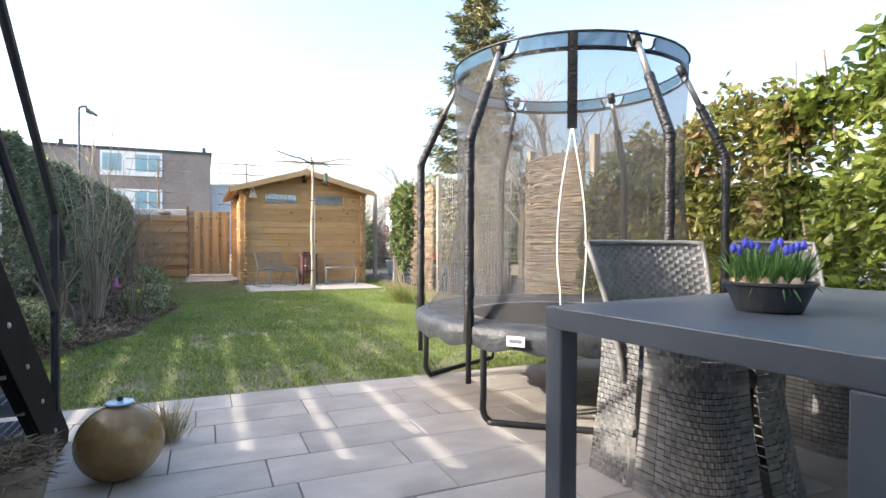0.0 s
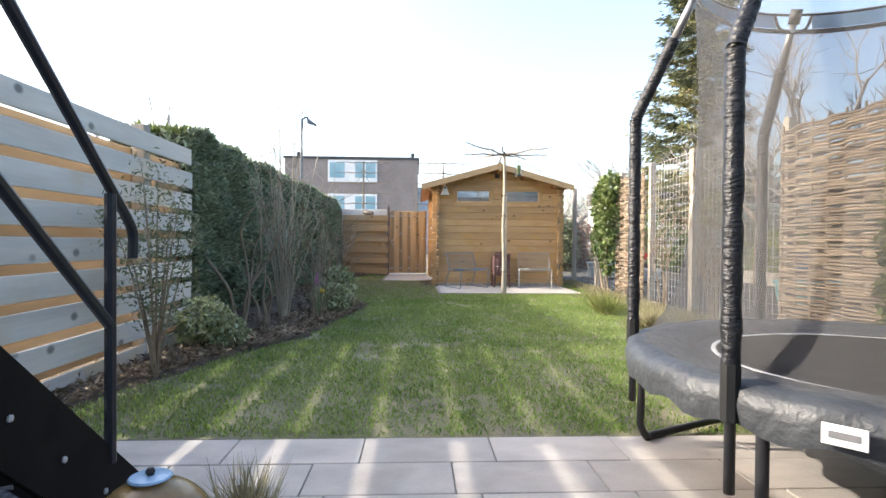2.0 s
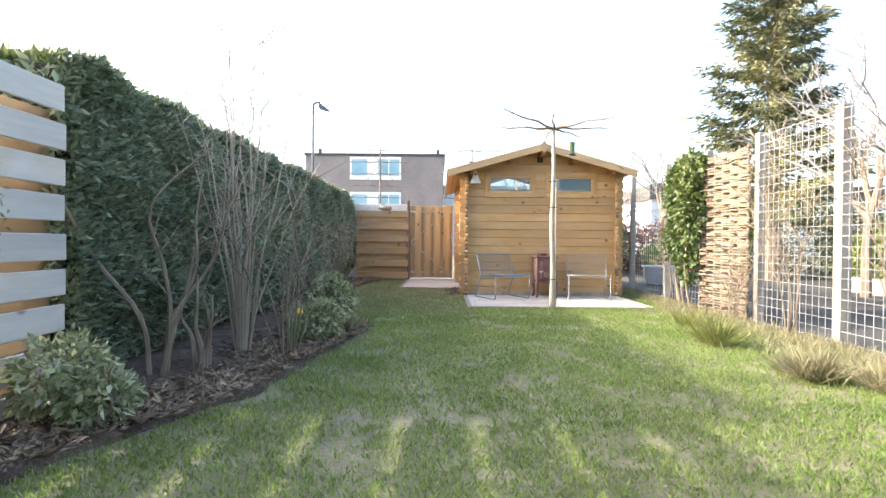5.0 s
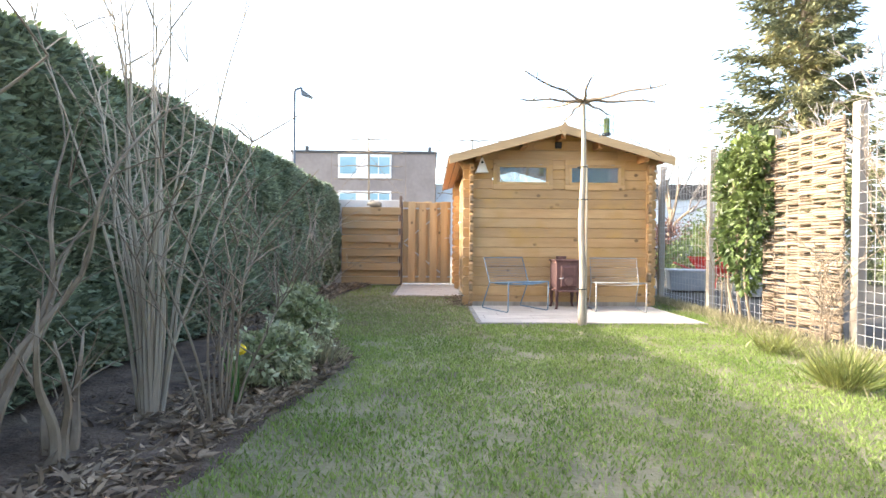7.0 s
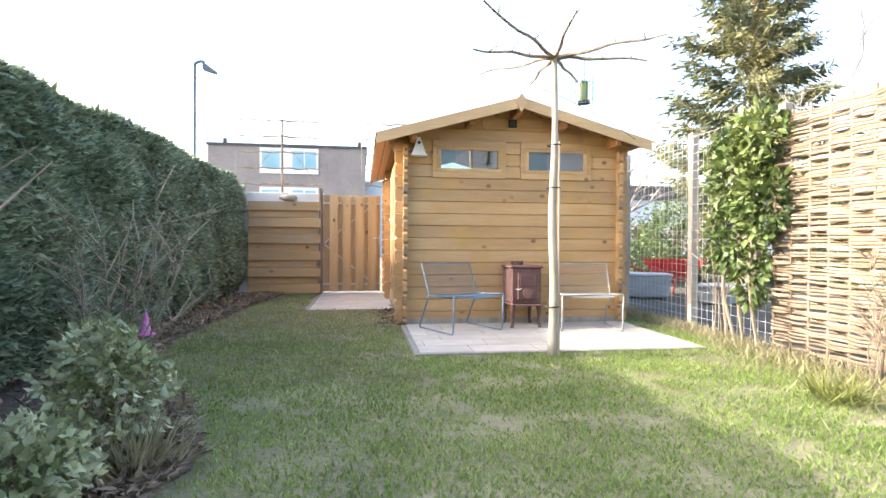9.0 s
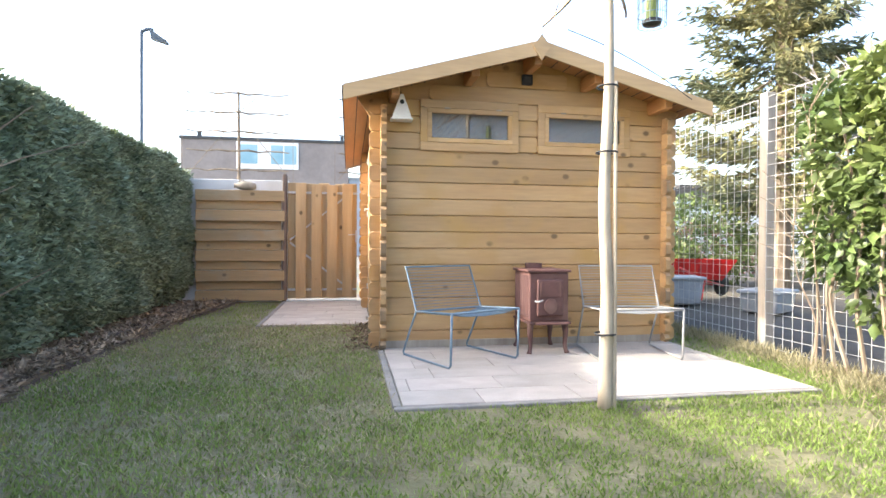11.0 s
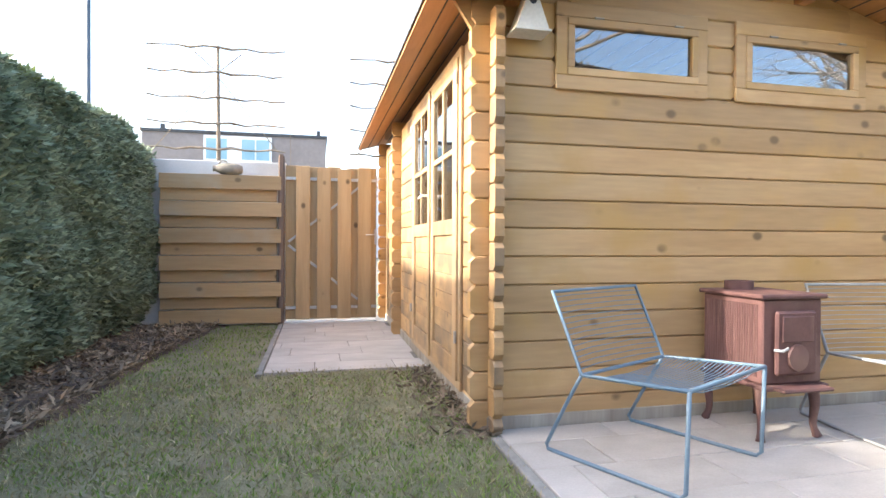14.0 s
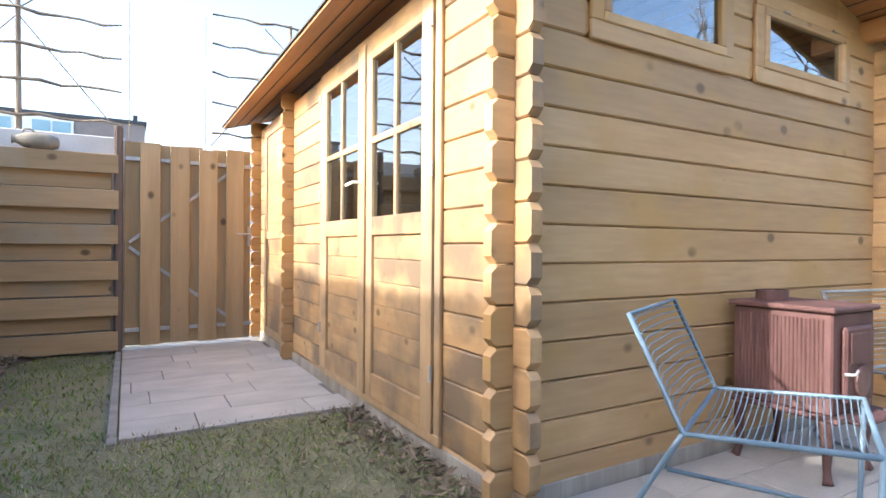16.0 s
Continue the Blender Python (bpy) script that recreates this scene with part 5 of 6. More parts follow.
def leafy_mass(name, x, y, label, category, boxes, n, length, width, material, stems, trunk_h):
    """A leafy wall of shrubs: stems with leaves in an uneven volume."""
    t = thing(name, x, y, 0, label, category)
    Ps, Ds = [], []
    for bx, by, bz, rx, ry, rz, share in boxes:
        m = int(n * share)
        v = rng.normal(size=(m, 3))
        v /= np.linalg.norm(v, axis=1, keepdims=True)
        q = v * (rng.uniform(0.35, 1, (m, 1)) ** 0.4) * (1 + 0.16 * np.sin(6 * v[:, :1] + 5 * v[:, 1:2] + 7 * v[:, 2:] + bx * 9 + by * 5))
        Ps.append(q * (rx, ry, rz) + (bx, by, bz))
        Ds.append(v * 0.6 + rng.normal(0, 0.5, (m, 3)) + (0, 0, -0.25))
    P_, D_ = np.concatenate(Ps), np.concatenate(Ds)
    ok = P_[:, 2] > 0.03
    cards("foliage", P_[ok], D_[ok], length, width, material, t)
    for i, (sx, sy) in enumerate(stems):
        pts = [(sx, sy, -0.03)] + [(sx + random.uniform(-0.12, 0.12), sy + random.uniform(-0.15, 0.15), trunk_h * f) for f in (0.3, 0.6, 1.0)]
        part("stem", tubes([smooth_path(pts, 4), [0.018 - 0.0009 * k for k in range(13)]], seg=6), M_BARK, t)
    return t


random.seed(5)
def climber_wall(y0, y1, h0, h1, n, leaf, material, label, x=4.35):
    """A stretch of fence overgrown with climbers: an uneven leafy face with gaps and shoots."""
    t = thing("laurel_bush", x, (y0 + y1) / 2, 0, label, "bush", group="leafy boundary bushes")
    ln_ = y1 - y0
    yy_ = rng.uniform(-ln_ / 2 - 0.12, ln_ / 2 + 0.12, n)
    top = np.interp(yy_, (-ln_ / 2, ln_ / 2), (h0, h1)) + 0.10 * np.sin(5.1 * (yy_ + y0)) + 0.07 * np.sin(13.0 * yy_ + y0) + rng.normal(0, 0.05, n)
    zz_ = 0.05 + (top - 0.05) * rng.uniform(0, 1, n) ** 0.85
    lump = np.array([noise.noise(Vector((1.7 * (a + y0), 1.9 * b, x))) + 0.6 * noise.noise(Vector((4.3 * (a + y0), 4.1 * b, 3.0))) for a, b in zip(yy_, zz_)])
    xx_ = -0.16 - 0.26 * lump + np.abs(rng.normal(0, 0.10, n))
    ok_ = lump > -0.62 + rng.normal(0, 0.08, n)
    back_ = rng.uniform(0, 1, n) < 0.25
    xx_ = np.where(back_, rng.uniform(0.0, 0.3, n), xx_)
    P_ = np.stack([xx_, yy_, zz_], 1)[ok_]
    D_ = np.stack([-0.55 + rng.normal(0, 0.5, n), rng.normal(0, 0.6, n), -0.35 + rng.normal(0, 0.5, n)], 1)[ok_]
    cards("foliage", P_, D_, leaf, leaf * 0.45, material, t, fold=0.18)
    for k in range(5):
        sy = -ln_ / 2 + ln_ * (k + 0.5) / 5
        pts = [(0, sy, -0.03)] + [(random.uniform(-0.1, 0.1), sy + random.uniform(-0.15, 0.15), h0 * f) for f in (0.3, 0.6, 1.0)]
        part("stem", tubes([smooth_path(pts, 4), [0.018 - 0.0009 * i for i in range(13)]], seg=6), M_BARK, t)
    return t


climber_wall(-1.4, 0.2, 2.65, 2.55, 7800, 0.12, M_LAUREL, "tall sunlit laurel bush with glossy yellow-green leaves")
climber_wall(0.2, 1.6, 2.55, 2.45, 8200, 0.12, M_LAUREL, "tall sunlit laurel bush with glossy yellow-green leaves")
climber_wall(1.6, 2.9, 2.45, 2.25, 8600, 0.11, M_LAUREL, "sunlit climber with drooping yellow-green leaves on the boundary")
climber_wall(2.9, 4.1, 2.25, 2.15, 8000, 0.10, M_LAURELDRY, "climber with part dried brownish leaves on the boundary")
climber_wall(4.1, 5.2, 2.15, 1.8, 6800, 0.10, M_LAURELDRY, "thinning climber with green and brown leaves beside the willow panel")
leafy_mass("ivy", 4.02, 11.42, "bright green ivy climbing the wire fence", "climber",
           [(0.02, -0.15, 2.0, 0.17, 0.30, 0.26, 0.2), (0.0, 0.12, 1.62, 0.20, 0.34, 0.36, 0.24), (0.03, -0.2, 1.35, 0.17, 0.26, 0.34, 0.2), (-0.02, 0.2, 1.05, 0.15, 0.26, 0.34, 0.18),
            (0.02, -0.05, 0.68, 0.12, 0.20, 0.3, 0.1), (0.0, 0.35, 1.9, 0.12, 0.2, 0.2, 0.08)], 3300, 0.09, 0.05, M_IVY, [(0, 0), (0.03, 0.15), (0, -0.2), (0.05, 0.3)], 1.9)

# ---- planting along the hedge ----
leafy_mass("low_shrub", -1.45, 6.1, "low rounded variegated evergreen shrub", "shrub", [(-0.05, 0.05, 0.24, 0.22, 0.24, 0.21, 0.6), (0.16, 0.0, 0.15, 0.18, 0.2, 0.15, 0.4)], 2000, 0.055, 0.024, M_SHRUB, [(0, 0), (0.1, 0), (0.2, 0)], 0.3)
leafy_mass("low_shrub", -0.74, 8.45, "compact cream variegated evergreen shrub at the lawn edge", "shrub", [(0, 0, 0.19, 0.26, 0.26, 0.19, 0.7), (0.06, 0.1, 0.26, 0.16, 0.16, 0.13, 0.3)], 2300, 0.045, 0.026, M_SHRUB, [(0, 0), (0.1, 0.1)], 0.25)
leafy_mass("low_shrub", -0.72, 9.2, "taller cream variegated evergreen shrub", "shrub", [(0, 0, 0.30, 0.25, 0.27, 0.27, 0.7), (-0.05, 0.05, 0.46, 0.15, 0.16, 0.16, 0.3)], 2300, 0.045, 0.026, M_SHRUB, [(0, 0), (0.1, 0.1)], 0.4)
olive = thing("small_leaved_shrub", -1.42, 5.05, 0, "slender upright shrub with sparse small grey-green leaves", "shrub")
random.seed(11)
LP, LD = [], []
for k in range(9):
    dx, dy = random.uniform(-0.25, 0.25), random.uniform(-0.3, 0.4)
    h = random.uniform(0.9, 1.5)
    pts = [(0, 0, -0.03), (0.25 * dx, 0.25 * dy, 0.35 * h), (0.6 * dx, 0.6 * dy, 0.7 * h), (dx, dy, h)]
    sp = smooth_path(pts, 6)
    part("branch", tubes([sp, [0.011 - 0.0005 * i for i in range(len(sp))]], seg=5), M_BARK, olive)
    for i in range(210):
        b = sp[random.randint(6, len(sp) - 1)]
        LP.append(b + Vector((random.gauss(0, 0.07), random.gauss(0, 0.08), random.gauss(0, 0.07))))
        LD.append((random.gauss(0, 1), random.gauss(0, 1), random.gauss(0.3, 0.8)))
cards("foliage", LP, LD, 0.04, 0.013, M_OLIVE, olive)


def bare_shrub(x, y, label, n, h, spread, r, material, seed, curve=0.15, twigs=5):
    """A leafless many-stemmed shrub."""
    random.seed(seed)
    t = thing("bare_shrub", x, y, 0, label, "shrub", group="bare shrubs")
    for k in range(n):
        a = random.uniform(0, 6.28)
        d = spread * random.uniform(0.3, 1)
        hh = h * random.uniform(0.65, 1.05)
        ox, oy = 0.05 * math.cos(a), 0.05 * math.sin(a)
        pts = [(ox, oy, -0.03)] + [(ox + d * f ** 1.4 * math.cos(a) + curve * random.uniform(-0.4, 0.4) * f, oy + d * f ** 1.4 * math.sin(a) + curve * random.uniform(-0.4, 0.4) * f, hh * f) for f in (0.25, 0.5, 0.75, 1.0)]
        sp = smooth_path(pts, 4)
        st_ = part("stem", tubes([sp, [r * (1 - 0.8 * i / (len(sp) - 1)) for i in range(len(sp))]], seg=5), material, t)
        for i in range(twigs):
            b = sp[random.randint(len(sp) // 3, len(sp) - 1)]
            e = b + Vector((random.gauss(0, 0.16), random.gauss(0, 0.16), random.uniform(0.1, 0.3)))
            part("twig", tubes([[b, (b + e) / 2 + Vector((random.gauss(0, 0.015), random.gauss(0, 0.015), 0.01)), e], [0.004, 0.003, 0.0015]], seg=4), material, st_)
    return t


bare_shrub(-1.2, 7.85, "tall leafless shrub of many pale grey stems", 19, 2.4, 0.66, 0.0115, M_PALEBARK, 3, 0.2, 9)
bare_shrub(-0.78, 7.7, "leafless brown shrub with arching stems", 10, 1.45, 0.75, 0.008, M_BARK, 4, 0.3, 12)
bare_shrub(-1.0, 9.9, "leafless reddish-brown twiggy shrub", 12, 1.25, 0.6, 0.007, M_BARK, 6, 0.25, 10)
bare_shrub(-1.45, 7.0, "bare crooked shrub with bent dark limbs", 5, 1.7, 0.75, 0.020, M_BARK, 8, 0.5, 8)
bare_shrub(-1.25, 7.2, "pruned shrub with stout cut greenish limbs", 4, 0.75, 0.22, 0.026, M_BARK, 9, 0.15, 3)
bare_shrub(3.95, 7.4, "tangled leafless climber on the wire fence", 9, 1.9, 0.55, 0.007, M_BARK, 12, 0.5, 14)
bare_shrub(4.0, 8.9, "leafless climber stems on the wire fence", 8, 2.1, 0.5, 0.007, M_BARK, 13, 0.5, 14)
bare_shrub(3.95, 10.0, "bare twisted stems beside the willow panel", 9, 1.0, 0.3, 0.006, M_BARK, 14, 0.4, 9)
bare_shrub(4.0, 11.8, "single crooked climbing stem on the mesh", 4, 1.9, 0.35, 0.009, M_BARK, 15, 0.4, 10)


def clump(x, y, label, material, n, length, spread):
    t = thing("grass_clump", x, y, 0, label, "grass clump", group="grass clumps")
    P_ = np.concatenate([rng.normal(0, 0.06, (n, 2)), np.zeros((n, 1))], 1)
    D_ = np.concatenate([P_[:, :2] * 5 + rng.normal(0, spread, (n, 2)), np.ones((n, 1))], 1)
    cards("grass_foliage", P_, D_, length, 0.008, material, t, fold=0.05)


clump(3.0, 8.45, "arching yellow-green ornamental grass clump", M_GREENCLUMP, 420, 0.27, 0.6)
clump(3.05, 7.2, "straw coloured dead ornamental grass clump", M_DRYGRASS, 700, 0.22, 0.9)
clump(3.35, 6.9, "straw coloured flattened grass clump", M_DRYGRASS, 500, 0.20, 1.0)
clump(3.3, 9.6, "yellow-green grass clump by the fence", M_GREENCLUMP, 220, 0.19, 0.7)
clump(-0.55, 9.05, "small tuft of dead straw grass", M_DRYGRASS, 300, 0.2, 0.5)
for x, y in ((3.4, 6.2), (3.55, 6.35), (3.45, 5.9)):
    fl = thing("crocus", x, y, 0, "small purple spring crocus in the grass", "flower", group="crocuses")
    part("bloom", lathe([(0.003, 0.0), (0.004, 0.04), (0.013, 0.055), (0.016, 0.075), (0.008, 0.085)], 8), M_PURPLE, fl)
daff = thing("daffodil", -0.78, 7.95, 0, "single yellow daffodil with narrow leaves", "flower")
part("stem", tubes([[(0, 0, 0), (0.01, 0, 0.3), (0.03, -0.02, 0.34)], 0.004], seg=5), M_LEAFGREEN, daff)
part("bloom", lathe([(0.008, 0), (0.03, 0.02), (0.02, 0.045), (0.024, 0.055)], 9, pose(0.03, -0.02, 0.34, 60, 20, 0)), M_YELLOW, daff)
cards("foliage", np.zeros((10, 3)), np.concatenate([rng.normal(0, 0.25, (10, 2)), np.ones((10, 1))], 1), 0.34, 0.014, M_LEAFGREEN, daff)

cone = thing("garden_ornament", -1.48, 11.7, 0.0, "faded pink cone ornament with a blue tip on a stick", "ornament")
part("stick", tubes([[(0, 0, -0.02), (0, 0, 0.16)], 0.005], seg=6), M_BARK, cone)
part("cone", lathe([(0.085, 0.15), (0.07, 0.165), (0.045, 0.165), (0.022, 0.30), (0.010, 0.345), (0.0, 0.35)], 18), M_PINK, cone, smooth=True)
part("tip", lathe([(0.0, 0.345), (0.014, 0.352), (0.012, 0.372), (0.0, 0.378)], 10), M_BLUE, cone, "blue tip")

# ---- beyond the garden ----
block = thing("apartment_block", -10.65, 48.0, 0, "brown brick flat-roofed block with white windows", "building")
part("wall", bbox(0, 11.2, 0, 9, -0.1, 7.9, 0), M_BRICK, block)
part("roof_edge", bbox(-0.1, 11.3, -0.1, 9.1, 7.9, 8.08, 0), M_CARPORT, block)
for z0, z1 in ((5.95, 7.8), (3.1, 4.95), (0.3, 2.1)):
    win = part("window", bbox(3.6, 7.75, -0.08, 0.02, z0, z1, 0), M_WHITEFRAME, block, "wide white framed window")
    for a, b in ((3.75, 5.0), (5.9, 6.7), (6.8, 7.6)):
        part("pane", bbox(a, b, -0.1, -0.085, z0 + 0.35, z1 - 0.2, 0), M_FARGLASS, win)
for x in (0.8, 10.6):
    part("chimney", bbox(x, x + 0.25, 1, 1.25, 8.08, 8.6, 0), M_CARPORT, block)
low = thing("low_annex", 0.6, 50.0, 0, "pale low building beside the block", "building")
part("wall", bbox(0, 7, 0, 6, -0.1, 5.6, 0), M_RENDER, low)
part("roof_edge", bbox(-0.1, 7.1, -0.1, 6.1, 5.6, 5.75, 0), M_CONCRETE, low)
far = thing("far_terrace", 22, 60.0, 0, "row of pale houses far behind the trees", "building")
part("wall", bbox(0, 40, 0, 9, -0.1, 5.5, 0), M_RENDER, far)
part("roof", bbox(-0.2, 40.2, -0.2, 9.2, 5.5, 7.0, 0), M_ROOFTILE, far)

lamp = thing("street_lamp", -3.53, 20.2, -0.16, "tall blue-grey street lamp with one hooded head", "street lamp")
part("pole", tubes([smooth_path([(0, 0, -0.1), (0, 0, 3.0), (0, 0, 5.1), (0.02, 0, 5.28), (0.13, 0, 5.34), (0.22, 0, 5.33)], 5), 0.035]), M_LAMPPOLE, lamp, smooth=True)
bm = bmesh.new()
v = [bm.verts.new(c) for c in ((0.18, -0.1, 5.33), (0.18, 0.1, 5.33), (0.5, -0.1, 5.10), (0.5, 0.1, 5.10), (0.2, -0.07, 5.14), (0.2, 0.07, 5.14), (0.47, -0.07, 5.06), (0.47, 0.07, 5.06))]
for q in ((0, 1, 3, 2), (4, 6, 7, 5), (0, 2, 6, 4), (1, 5, 7, 3), (0, 4, 5, 1), (2, 3, 7, 6)):
    bm.faces.new([v[i] for i in q])
part("head", bm, M_LAMPPOLE, lamp, "hooded lamp head")


def espalier(x, y, label):
    t = thing("trained_lime_tree", x, y, 0, label, "tree", group="trained screen trees")
    part("trunk", tubes([[(0, 0, -0.1), (0.01, 0, 1.8), (0, 0, 3.33)], [0.035, 0.026, 0.018]], seg=8), M_BARK, t)
    for k in range(5):
        z = 2.08 + 0.305 * k
        pts = [(-0.79 + 0.158 * i, 0.02 * math.sin(i), z + 0.015 * math.sin(2.3 * i + k)) for i in range(11)]
        part("limb", tubes([pts, [0.008 + 0.007 * (1 - abs(i - 5) / 5) + 0.004 * (i % 3 == 0) for i in range(11)]], seg=5), M_BARK, t)
    for s in (-1, 1):
        part("brace", tubes([[(0, 0, 2.95), (s * 0.8, 0, 1.95)], 0.006], seg=5), M_BARK, t)
        part("brace", tubes([[(0, 0, 3.0), (s * 0.27, 0, 3.24)], 0.007], seg=5), M_BARK, t)
        part("cane", tubes([[(s * 0.85, 0, 1.75), (s * 0.85, 0, 3.25)], 0.004], seg=5), M_BARK, t)


for x in (-1.17, 1.2):
    espalier(x, 17.55, "leafless lime tree trained flat on a screen of canes")


def bare_tree(x, y, h, seed, label, spread=0.5, depth=4):
    random.seed(seed)
    t = thing("bare_tree", x, y, 0, label, "tree", group="winter trees")
    trunk = bmesh.new()
    tw = bmesh.new()

    def grow(p, d, ln_, r, lev):
        q = p + d * ln_
        mid = (p + q) / 2 + Vector((random.gauss(0, 0.05), random.gauss(0, 0.05), 0)) * ln_
        tube(trunk if lev > depth - 2 else tw, [p, mid, q], [r, r * 0.85, r * 0.7], 5 if lev > 1 else 3, cap=False)
        if lev == 0:
            return
        for i in range(3 if lev < depth else 4):
            e = (d + Vector((random.gauss(0, spread), random.gauss(0, spread), random.gauss(0.1, spread * 0.6)))).normalized()
            grow(p + d * ln_ * random.uniform(0.55, 1), e, ln_ * random.uniform(0.6, 0.8), r * 0.55, lev - 1)
    grow(Vector((0, 0, -0.1)), Vector((0.02, 0, 1)), h * 0.34, h * 0.018, depth)
    part("trunk", trunk, M_BARK, t)
    part("crown", tw, M_FARTWIG, t)


bare_tree(-8.6, 21.0, 7.6, 1, "leafless garden tree above the hedge")
bare_tree(-10.6, 24.0, 8.2, 2, "leafless tree behind the hedge")
bare_tree(7.4, 10.2, 5.8, 3, "leafless fruit tree with dense pale twigs in the next yard", 0.55, 5)
bare_tree(8.4, 13.6, 5.6, 4, "leafless branching tree in the next yard", 0.5, 5)
bare_tree(9.5, 26.0, 7.0, 5, "leafless tree behind the yard")
bare_tree(14.5, 16.5, 7.5, 6, "tall leafless tree beyond the yard")
bare_tree(4.5, 34.0, 7.0, 7, "leafless street tree far off")
bare_tree(13.0, 10.0, 6.5, 8, "leafless tree with fine twigs")
bare_tree(6.8, 24.0, 5.0, 9, "small leafless tree beyond the shed")

spruce = thing("spruce_tree", 9.6, 18.6, 0, "tall old spruce with drooping tufted limbs", "tree")
random.seed(21)
SH = 12.5
part("trunk", tubes([[(0, 0, -0.1), (0.1, 0, 5), (0.05, 0, SH)], [0.24, 0.15, 0.03]], seg=10), M_BARK, spruce)
LP, LD = [], []
for k in range(132):
    z = 2.0 + (SH - 2.2) * (k / 132) ** 0.95
    a = 2.4 * k + random.uniform(-0.4, 0.4)
    ln_ = (0.25 + 2.15 * (1 - z / SH) ** 0.75) * random.uniform(0.55, 1.1)
    pts = [Vector((0, 0, z))] + [Vector((math.cos(a) * ln_ * f, math.sin(a) * ln_ * f, z - 0.30 * ln_ * math.sin(f * 2.4) + 0.18 * ln_ * f * f)) for f in (0.35, 0.7, 1.0)]
    sp = smooth_path(pts, 4)
    if k % 3 == 0:
        part("limb", tubes([sp, [0.035 * (1 - 0.8 * i / 12) for i in range(13)]], seg=5), M_BARK, spruce)
    for i in range(int(75 + 150 * ln_)):
        f = random.random() ** 0.6
        b = sp[min(12, int(f * 12))]
        w = 0.085 + 0.14 * ln_ * 0.5 * f
        LP.append(b + Vector((random.gauss(0, w), random.gauss(0, w), random.gauss(-0.07, 0.05))))
        LD.append((math.cos(a) + random.gauss(0, 0.6), math.sin(a) + random.gauss(0, 0.6), random.gauss(-0.25, 0.4)))
cards("foliage", LP, LD, 0.22, 0.05, M_SPRUCE, spruce)

# next yard: carport, wheelbarrow, tubs, hedge
carport = thing("carport", 10.2, 12.2, 0, "dark timber carport with a flat roof", "carport")
part("roof", bbox(-0.3, 4.0, -2.6, 2.0, 2.2, 2.42, 0.01), M_CARPORT, carport)
for x, y in ((0, -2.4), (0, 1.8), (3.6, -2.4), (3.6, 1.8)):
    part("post", bbox(x - 0.06, x + 0.06, y - 0.06, y + 0.06, -0.1, 2.2, 0.005), M_CARPORT, carport)
part("back_wall", bbox(3.7, 3.76, -2.5, 1.9, 0, 2.2, 0), M_CARPORT, carport)
part("white_panel", bbox(3.62, 3.69, -1.0, 1.2, 0.7, 1.9, 0), M_WHITEFRAME, carport, "pale panel on the wall")
barrow = thing("wheelbarrow", 6.6, 16.9, 0, "red wheelbarrow parked in the next yard", "wheelbarrow", rz=20)
bm = bmesh.new()
v = [bm.verts.new(c) for c in ((-0.35, -0.2, 0.35), (0.3, -0.2, 0.3), (0.3, 0.2, 0.3), (-0.35, 0.2, 0.35), (-0.55, -0.32, 0.68), (0.55, -0.32, 0.66), (0.55, 0.32, 0.66), (-0.55, 0.32, 0.68))]
for q in ((0, 3, 2, 1), (0, 1, 5, 4), (1, 2, 6, 5), (2, 3, 7, 6), (3, 0, 4, 7)):
    bm.faces.new([v[i] for i in q])
bmesh.ops.solidify(bm, geom=bm.faces[:], thickness=0.01)
part("tray", bm, M_RED, barrow)
for s in (-1, 1):
    part("handle", tubes([[(0.5, s * 0.08, 0.2), (-0.3, s * 0.25, 0.33), (-0.95, s * 0.3, 0.55)], 0.02]), M_RED, barrow)
    part("leg", tubes([[(-0.25, s * 0.24, 0.33), (-0.35, s * 0.26, 0.0)], 0.018]), M_RED, barrow)
part("wheel", lathe([(0.05, -0.03), (0.17, -0.04), (0.2, 0.0), (0.17, 0.04), (0.05, 0.03)], 24, pose(0.58, 0, 0.2, 90)), M_BLACK, barrow, smooth=True)


def tub(x, y, z, w, d, h, material, label, rz=0):
    t = thing("storage_tub", x, y, z, label, "tub", rz=rz)
    bm = bbox(-w / 2, w / 2, -d / 2, d / 2, 0, h, 0.03, 2)
    for v in bm.verts:
        f = 0.88 + 0.12 * v.co.z / h
        v.co.x, v.co.y = v.co.x * f, v.co.y * f
    part("body", bm, material, t)
    part("rim", bbox(-w / 2 - 0.02, w / 2 + 0.02, -d / 2 - 0.02, d / 2 + 0.02, h - 0.04, h + 0.01, 0.012), material, t)


tub(6.9, 9.9, 0, 0.9, 0.55, 0.36, M_TEAL, "teal plastic tub on the yard", 15)
tub(9.4, 13.6, 0.0, 0.32, 0.32, 0.75, M_BLUE, "blue plastic barrel bin", 5)
tub(6.3, 15.0, 0, 0.7, 0.5, 0.30, M_GREYBOX, "grey plastic crate on the ground", 30)
tub(5.6, 16.2, 0, 0.8, 0.6, 0.42, M_GREYBOX, "grey storage box near the wheelbarrow", -15)
wall = thing("low_garden_wall", 9.0, 6.0, 0, "low pale timber edging in the next yard", "edging")
part("sleeper", bbox(-0.1, 0.1, 0, 9.0, -0.05, 0.28, 0.01), M_POST, wall)
leafy_mass("russet_hedge", 8.5, 23.5, "russet brown beech hedge in winter leaf", "hedge", [(-3, 0, 0.7, 1.8, 0.5, 0.95, 0.35), (0, 0, 0.75, 2.0, 0.5, 0.95, 0.35), (3, 0, 0.75, 1.8, 0.5, 0.95, 0.3)], 9000, 0.12, 0.06, M_REDHEDGE, [(-2, 0), (0, 0), (2, 0)], 1.2)
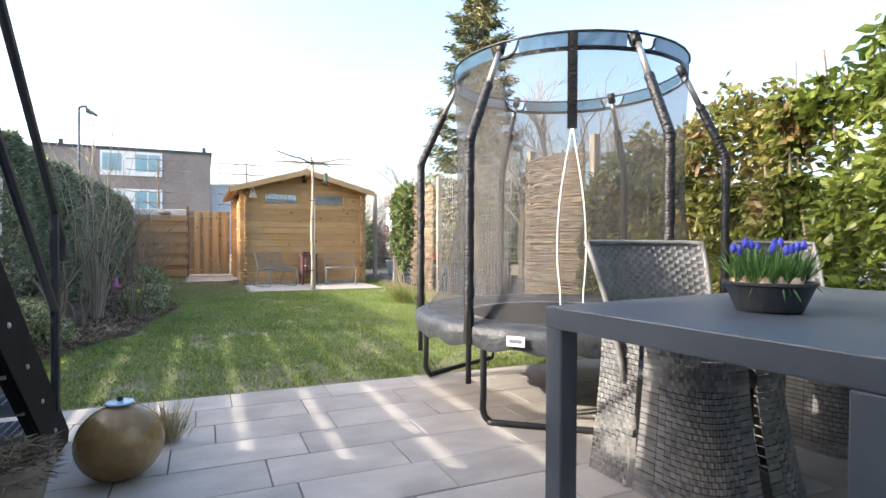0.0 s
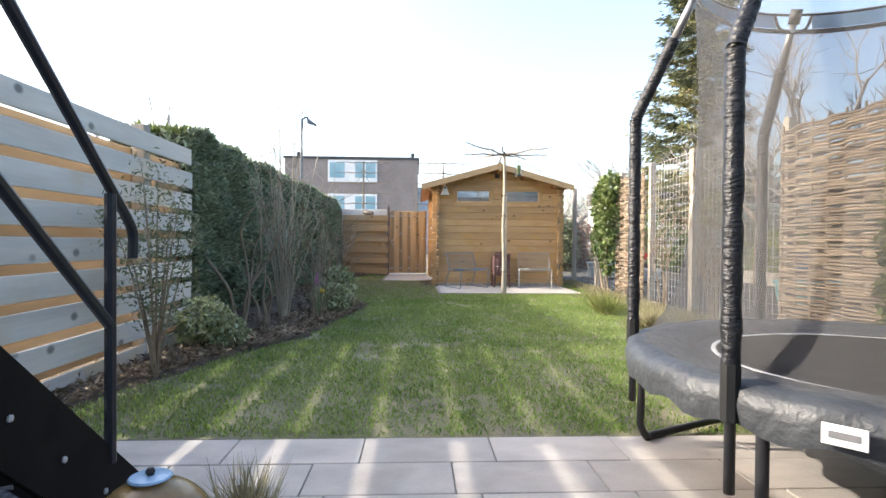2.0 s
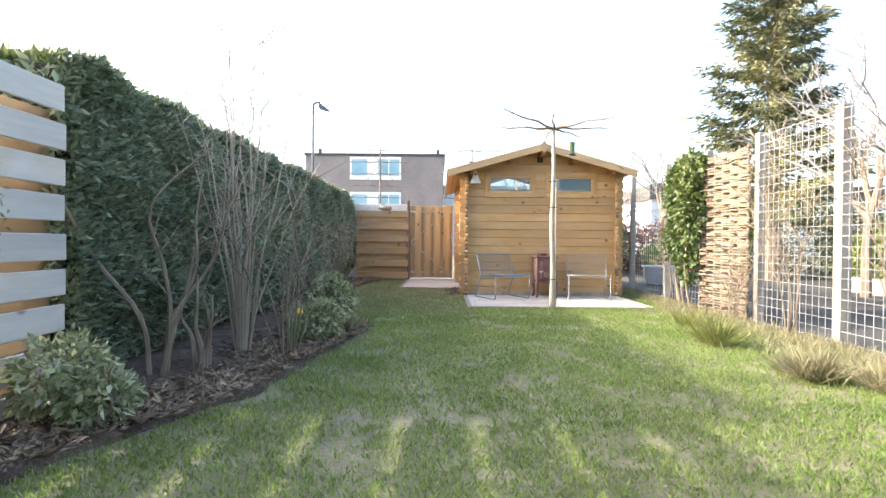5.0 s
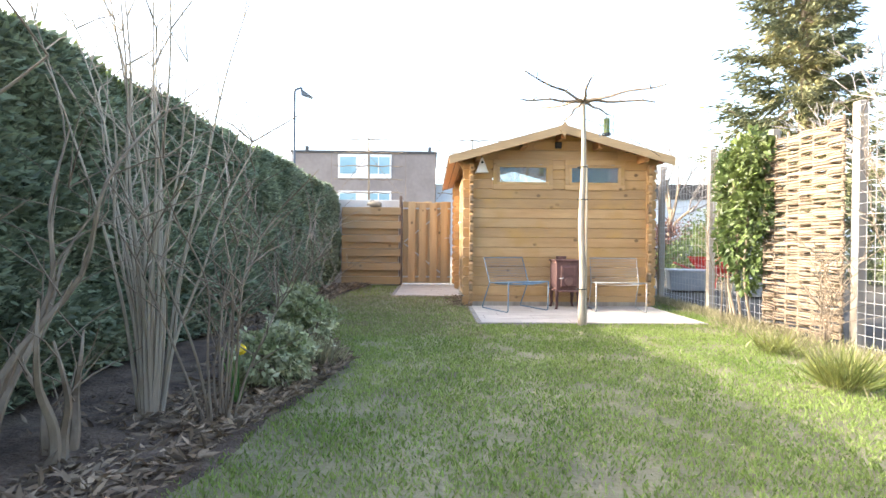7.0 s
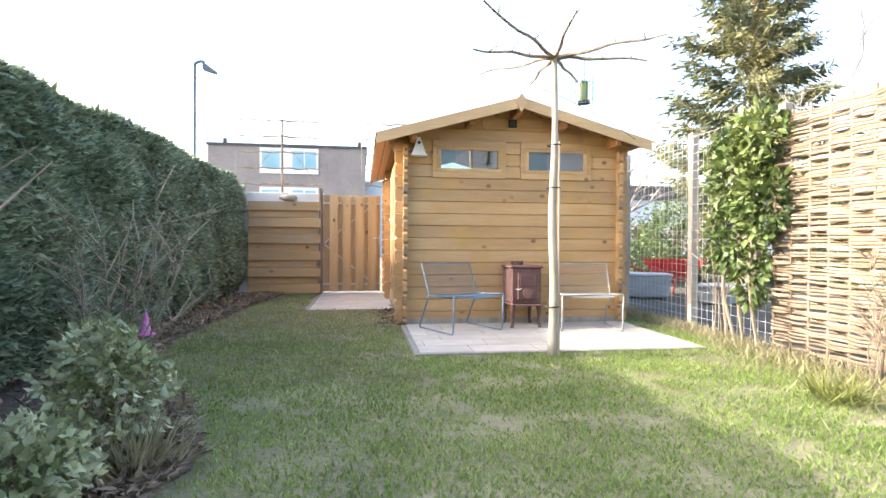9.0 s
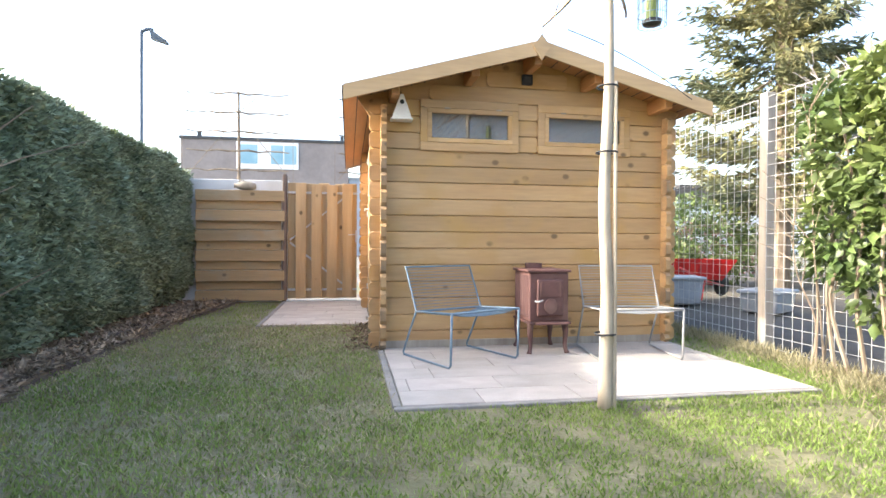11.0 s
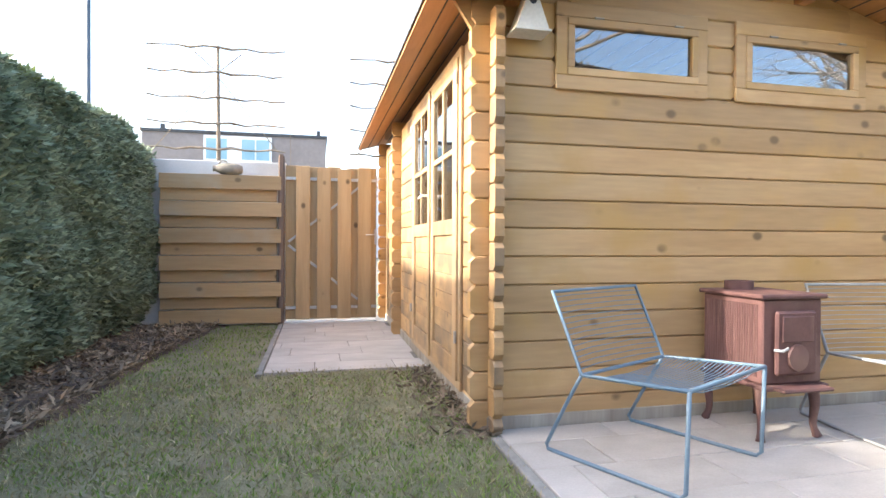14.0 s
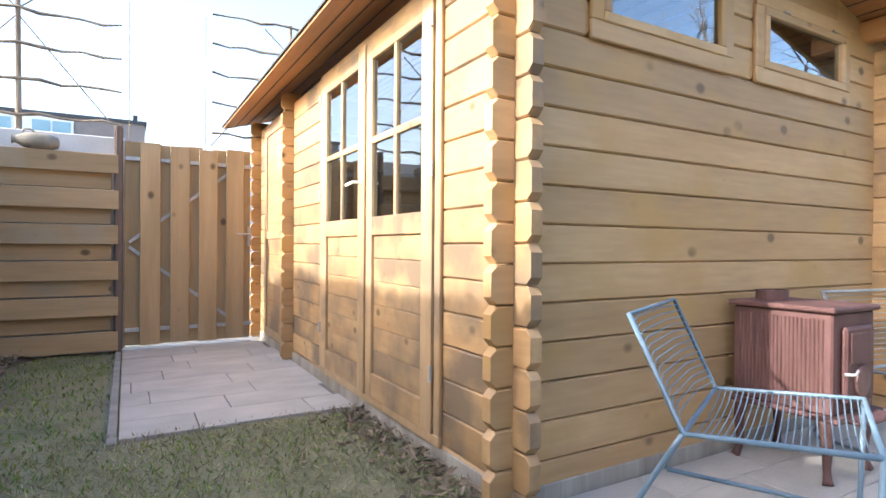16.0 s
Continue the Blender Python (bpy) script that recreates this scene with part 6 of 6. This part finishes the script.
leafy_mass("yard_bush", 10.0, 14.8, "yellow-green bush in the next yard", "bush", [(0, 0, 0.6, 0.9, 1.2, 0.75, 1.0)], 4000, 0.09, 0.04, M_LAUREL, [(0, 0), (0.3, 0.2)], 1.0)
leafy_mass("yard_bush", 9.8, 9.0, "dense yellow-green bush by the edging", "bush", [(0, 0, 0.7, 0.8, 1.3, 0.8, 1.0)], 4000, 0.09, 0.04, M_LAUREL, [(0, 0), (0.3, 0.2)], 1.0)
leafy_mass("dark_evergreen", 8.8, 20.2, "dark evergreen shrub under the spruce", "bush", [(0, 0, 1.0, 1.3, 1.2, 1.1, 1.0)], 5000, 0.12, 0.05, M_IVY, [(0, 0), (0.3, 0.2)], 1.4)
leafy_mass("yard_bush", 11.5, 17.5, "olive green shrub behind the yard", "bush", [(0, 0, 0.8, 1.2, 1.5, 0.9, 1.0)], 4500, 0.10, 0.045, M_OLIVE, [(0, 0), (0.3, 0.2)], 1.2)
leafy_mass("yard_bush", 7.2, 19.2, "dark green low shrub beside the yard", "bush", [(0, 0, 0.5, 0.9, 0.7, 0.6, 1.0)], 3000, 0.09, 0.04, M_IVY, [(0, 0), (0.3, 0.2)], 0.8)
leafy_mass("russet_hedge", 6.2, 21.5, "russet leafless-looking hedge beyond the shed", "hedge", [(0, 0, 0.75, 1.6, 0.5, 0.9, 1.0)], 5000, 0.10, 0.05, M_REDHEDGE, [(-1, 0), (0, 0), (1, 0)], 1.1)
leafy_mass("yard_bush", 12.5, 13.8, "yellow-green conifer shrub by the carport", "bush", [(0, 0, 1.0, 0.9, 1.0, 1.2, 1.0)], 4000, 0.10, 0.04, M_LAUREL, [(0, 0)], 1.4)
for hx, hy, hw, hh in ((12.6, 20.5, 1.9, 1.25), (15.0, 18.0, 1.9, 1.35), (15.6, 14.0, 1.6, 1.3), (15.6, 9.8, 1.6, 1.25), (5.0, 20.6, 1.2, 0.95)):
    leafy_mass("yard_thicket", hx, hy, "dull olive winter thicket closing the next yard", "bush", [(0, 0, hh * 0.9, hw, hw, hh, 0.7), (0.5, 0.4, hh * 1.3, hw * 0.6, hw * 0.7, hh * 0.7, 0.3)], 3600, 0.15, 0.06, M_OLIVE, [(0, 0), (0.4, 0.3), (-0.4, 0.2)], hh * 1.5)
far_wood = leafy_mass("far_woodland", 30, 75, "hazy belt of winter trees far off", "woodland", [(-40 + 9 * k, 0, 2.5, 7, 3, 3.4 + (k % 3) * 0.9, 0.1) for k in range(10)], 12000, 0.7, 0.25, M_FARTWIG, [(0, 0)], 4)
tagged(far_wood, kind="stuff")

# tiles last
random.seed(2)
paving("patio", "patio of grey-beige stone tiles in running bond", -1.66, 5.94, -2.2, 3.83, 0.006, M_TILE, phase=0.3)
paving("terrace_pad", "pale stone tile terrace in front of the shed", 0.88, 3.56, 11.36, 13.06, 0.012, M_TILE_PALE, phase=0.2)
paving("gate_path", "pale stone tile path in front of the gate", -0.37, 0.83, 14.55, 17.03, 0.012, M_TILE_PALE, phase=0.4)
edging = thing("terrace_edging", 0.83, 11.3, 0, "narrow grey concrete edging round the terrace", "edging", kind="structure")
part("edge_strip", bbox(0.0, 2.73, 0.0, 0.05, -0.1, 0.012, 0.005), M_KERB, edging)
part("edge_strip", bbox(-0.005, 0.045, 0.052, 1.66, -0.1, 0.014, 0.005), M_KERB, edging)
part("edge_strip", bbox(-1.25, -1.205, 3.2, 5.73, -0.1, 0.014, 0.005), M_KERB, edging)
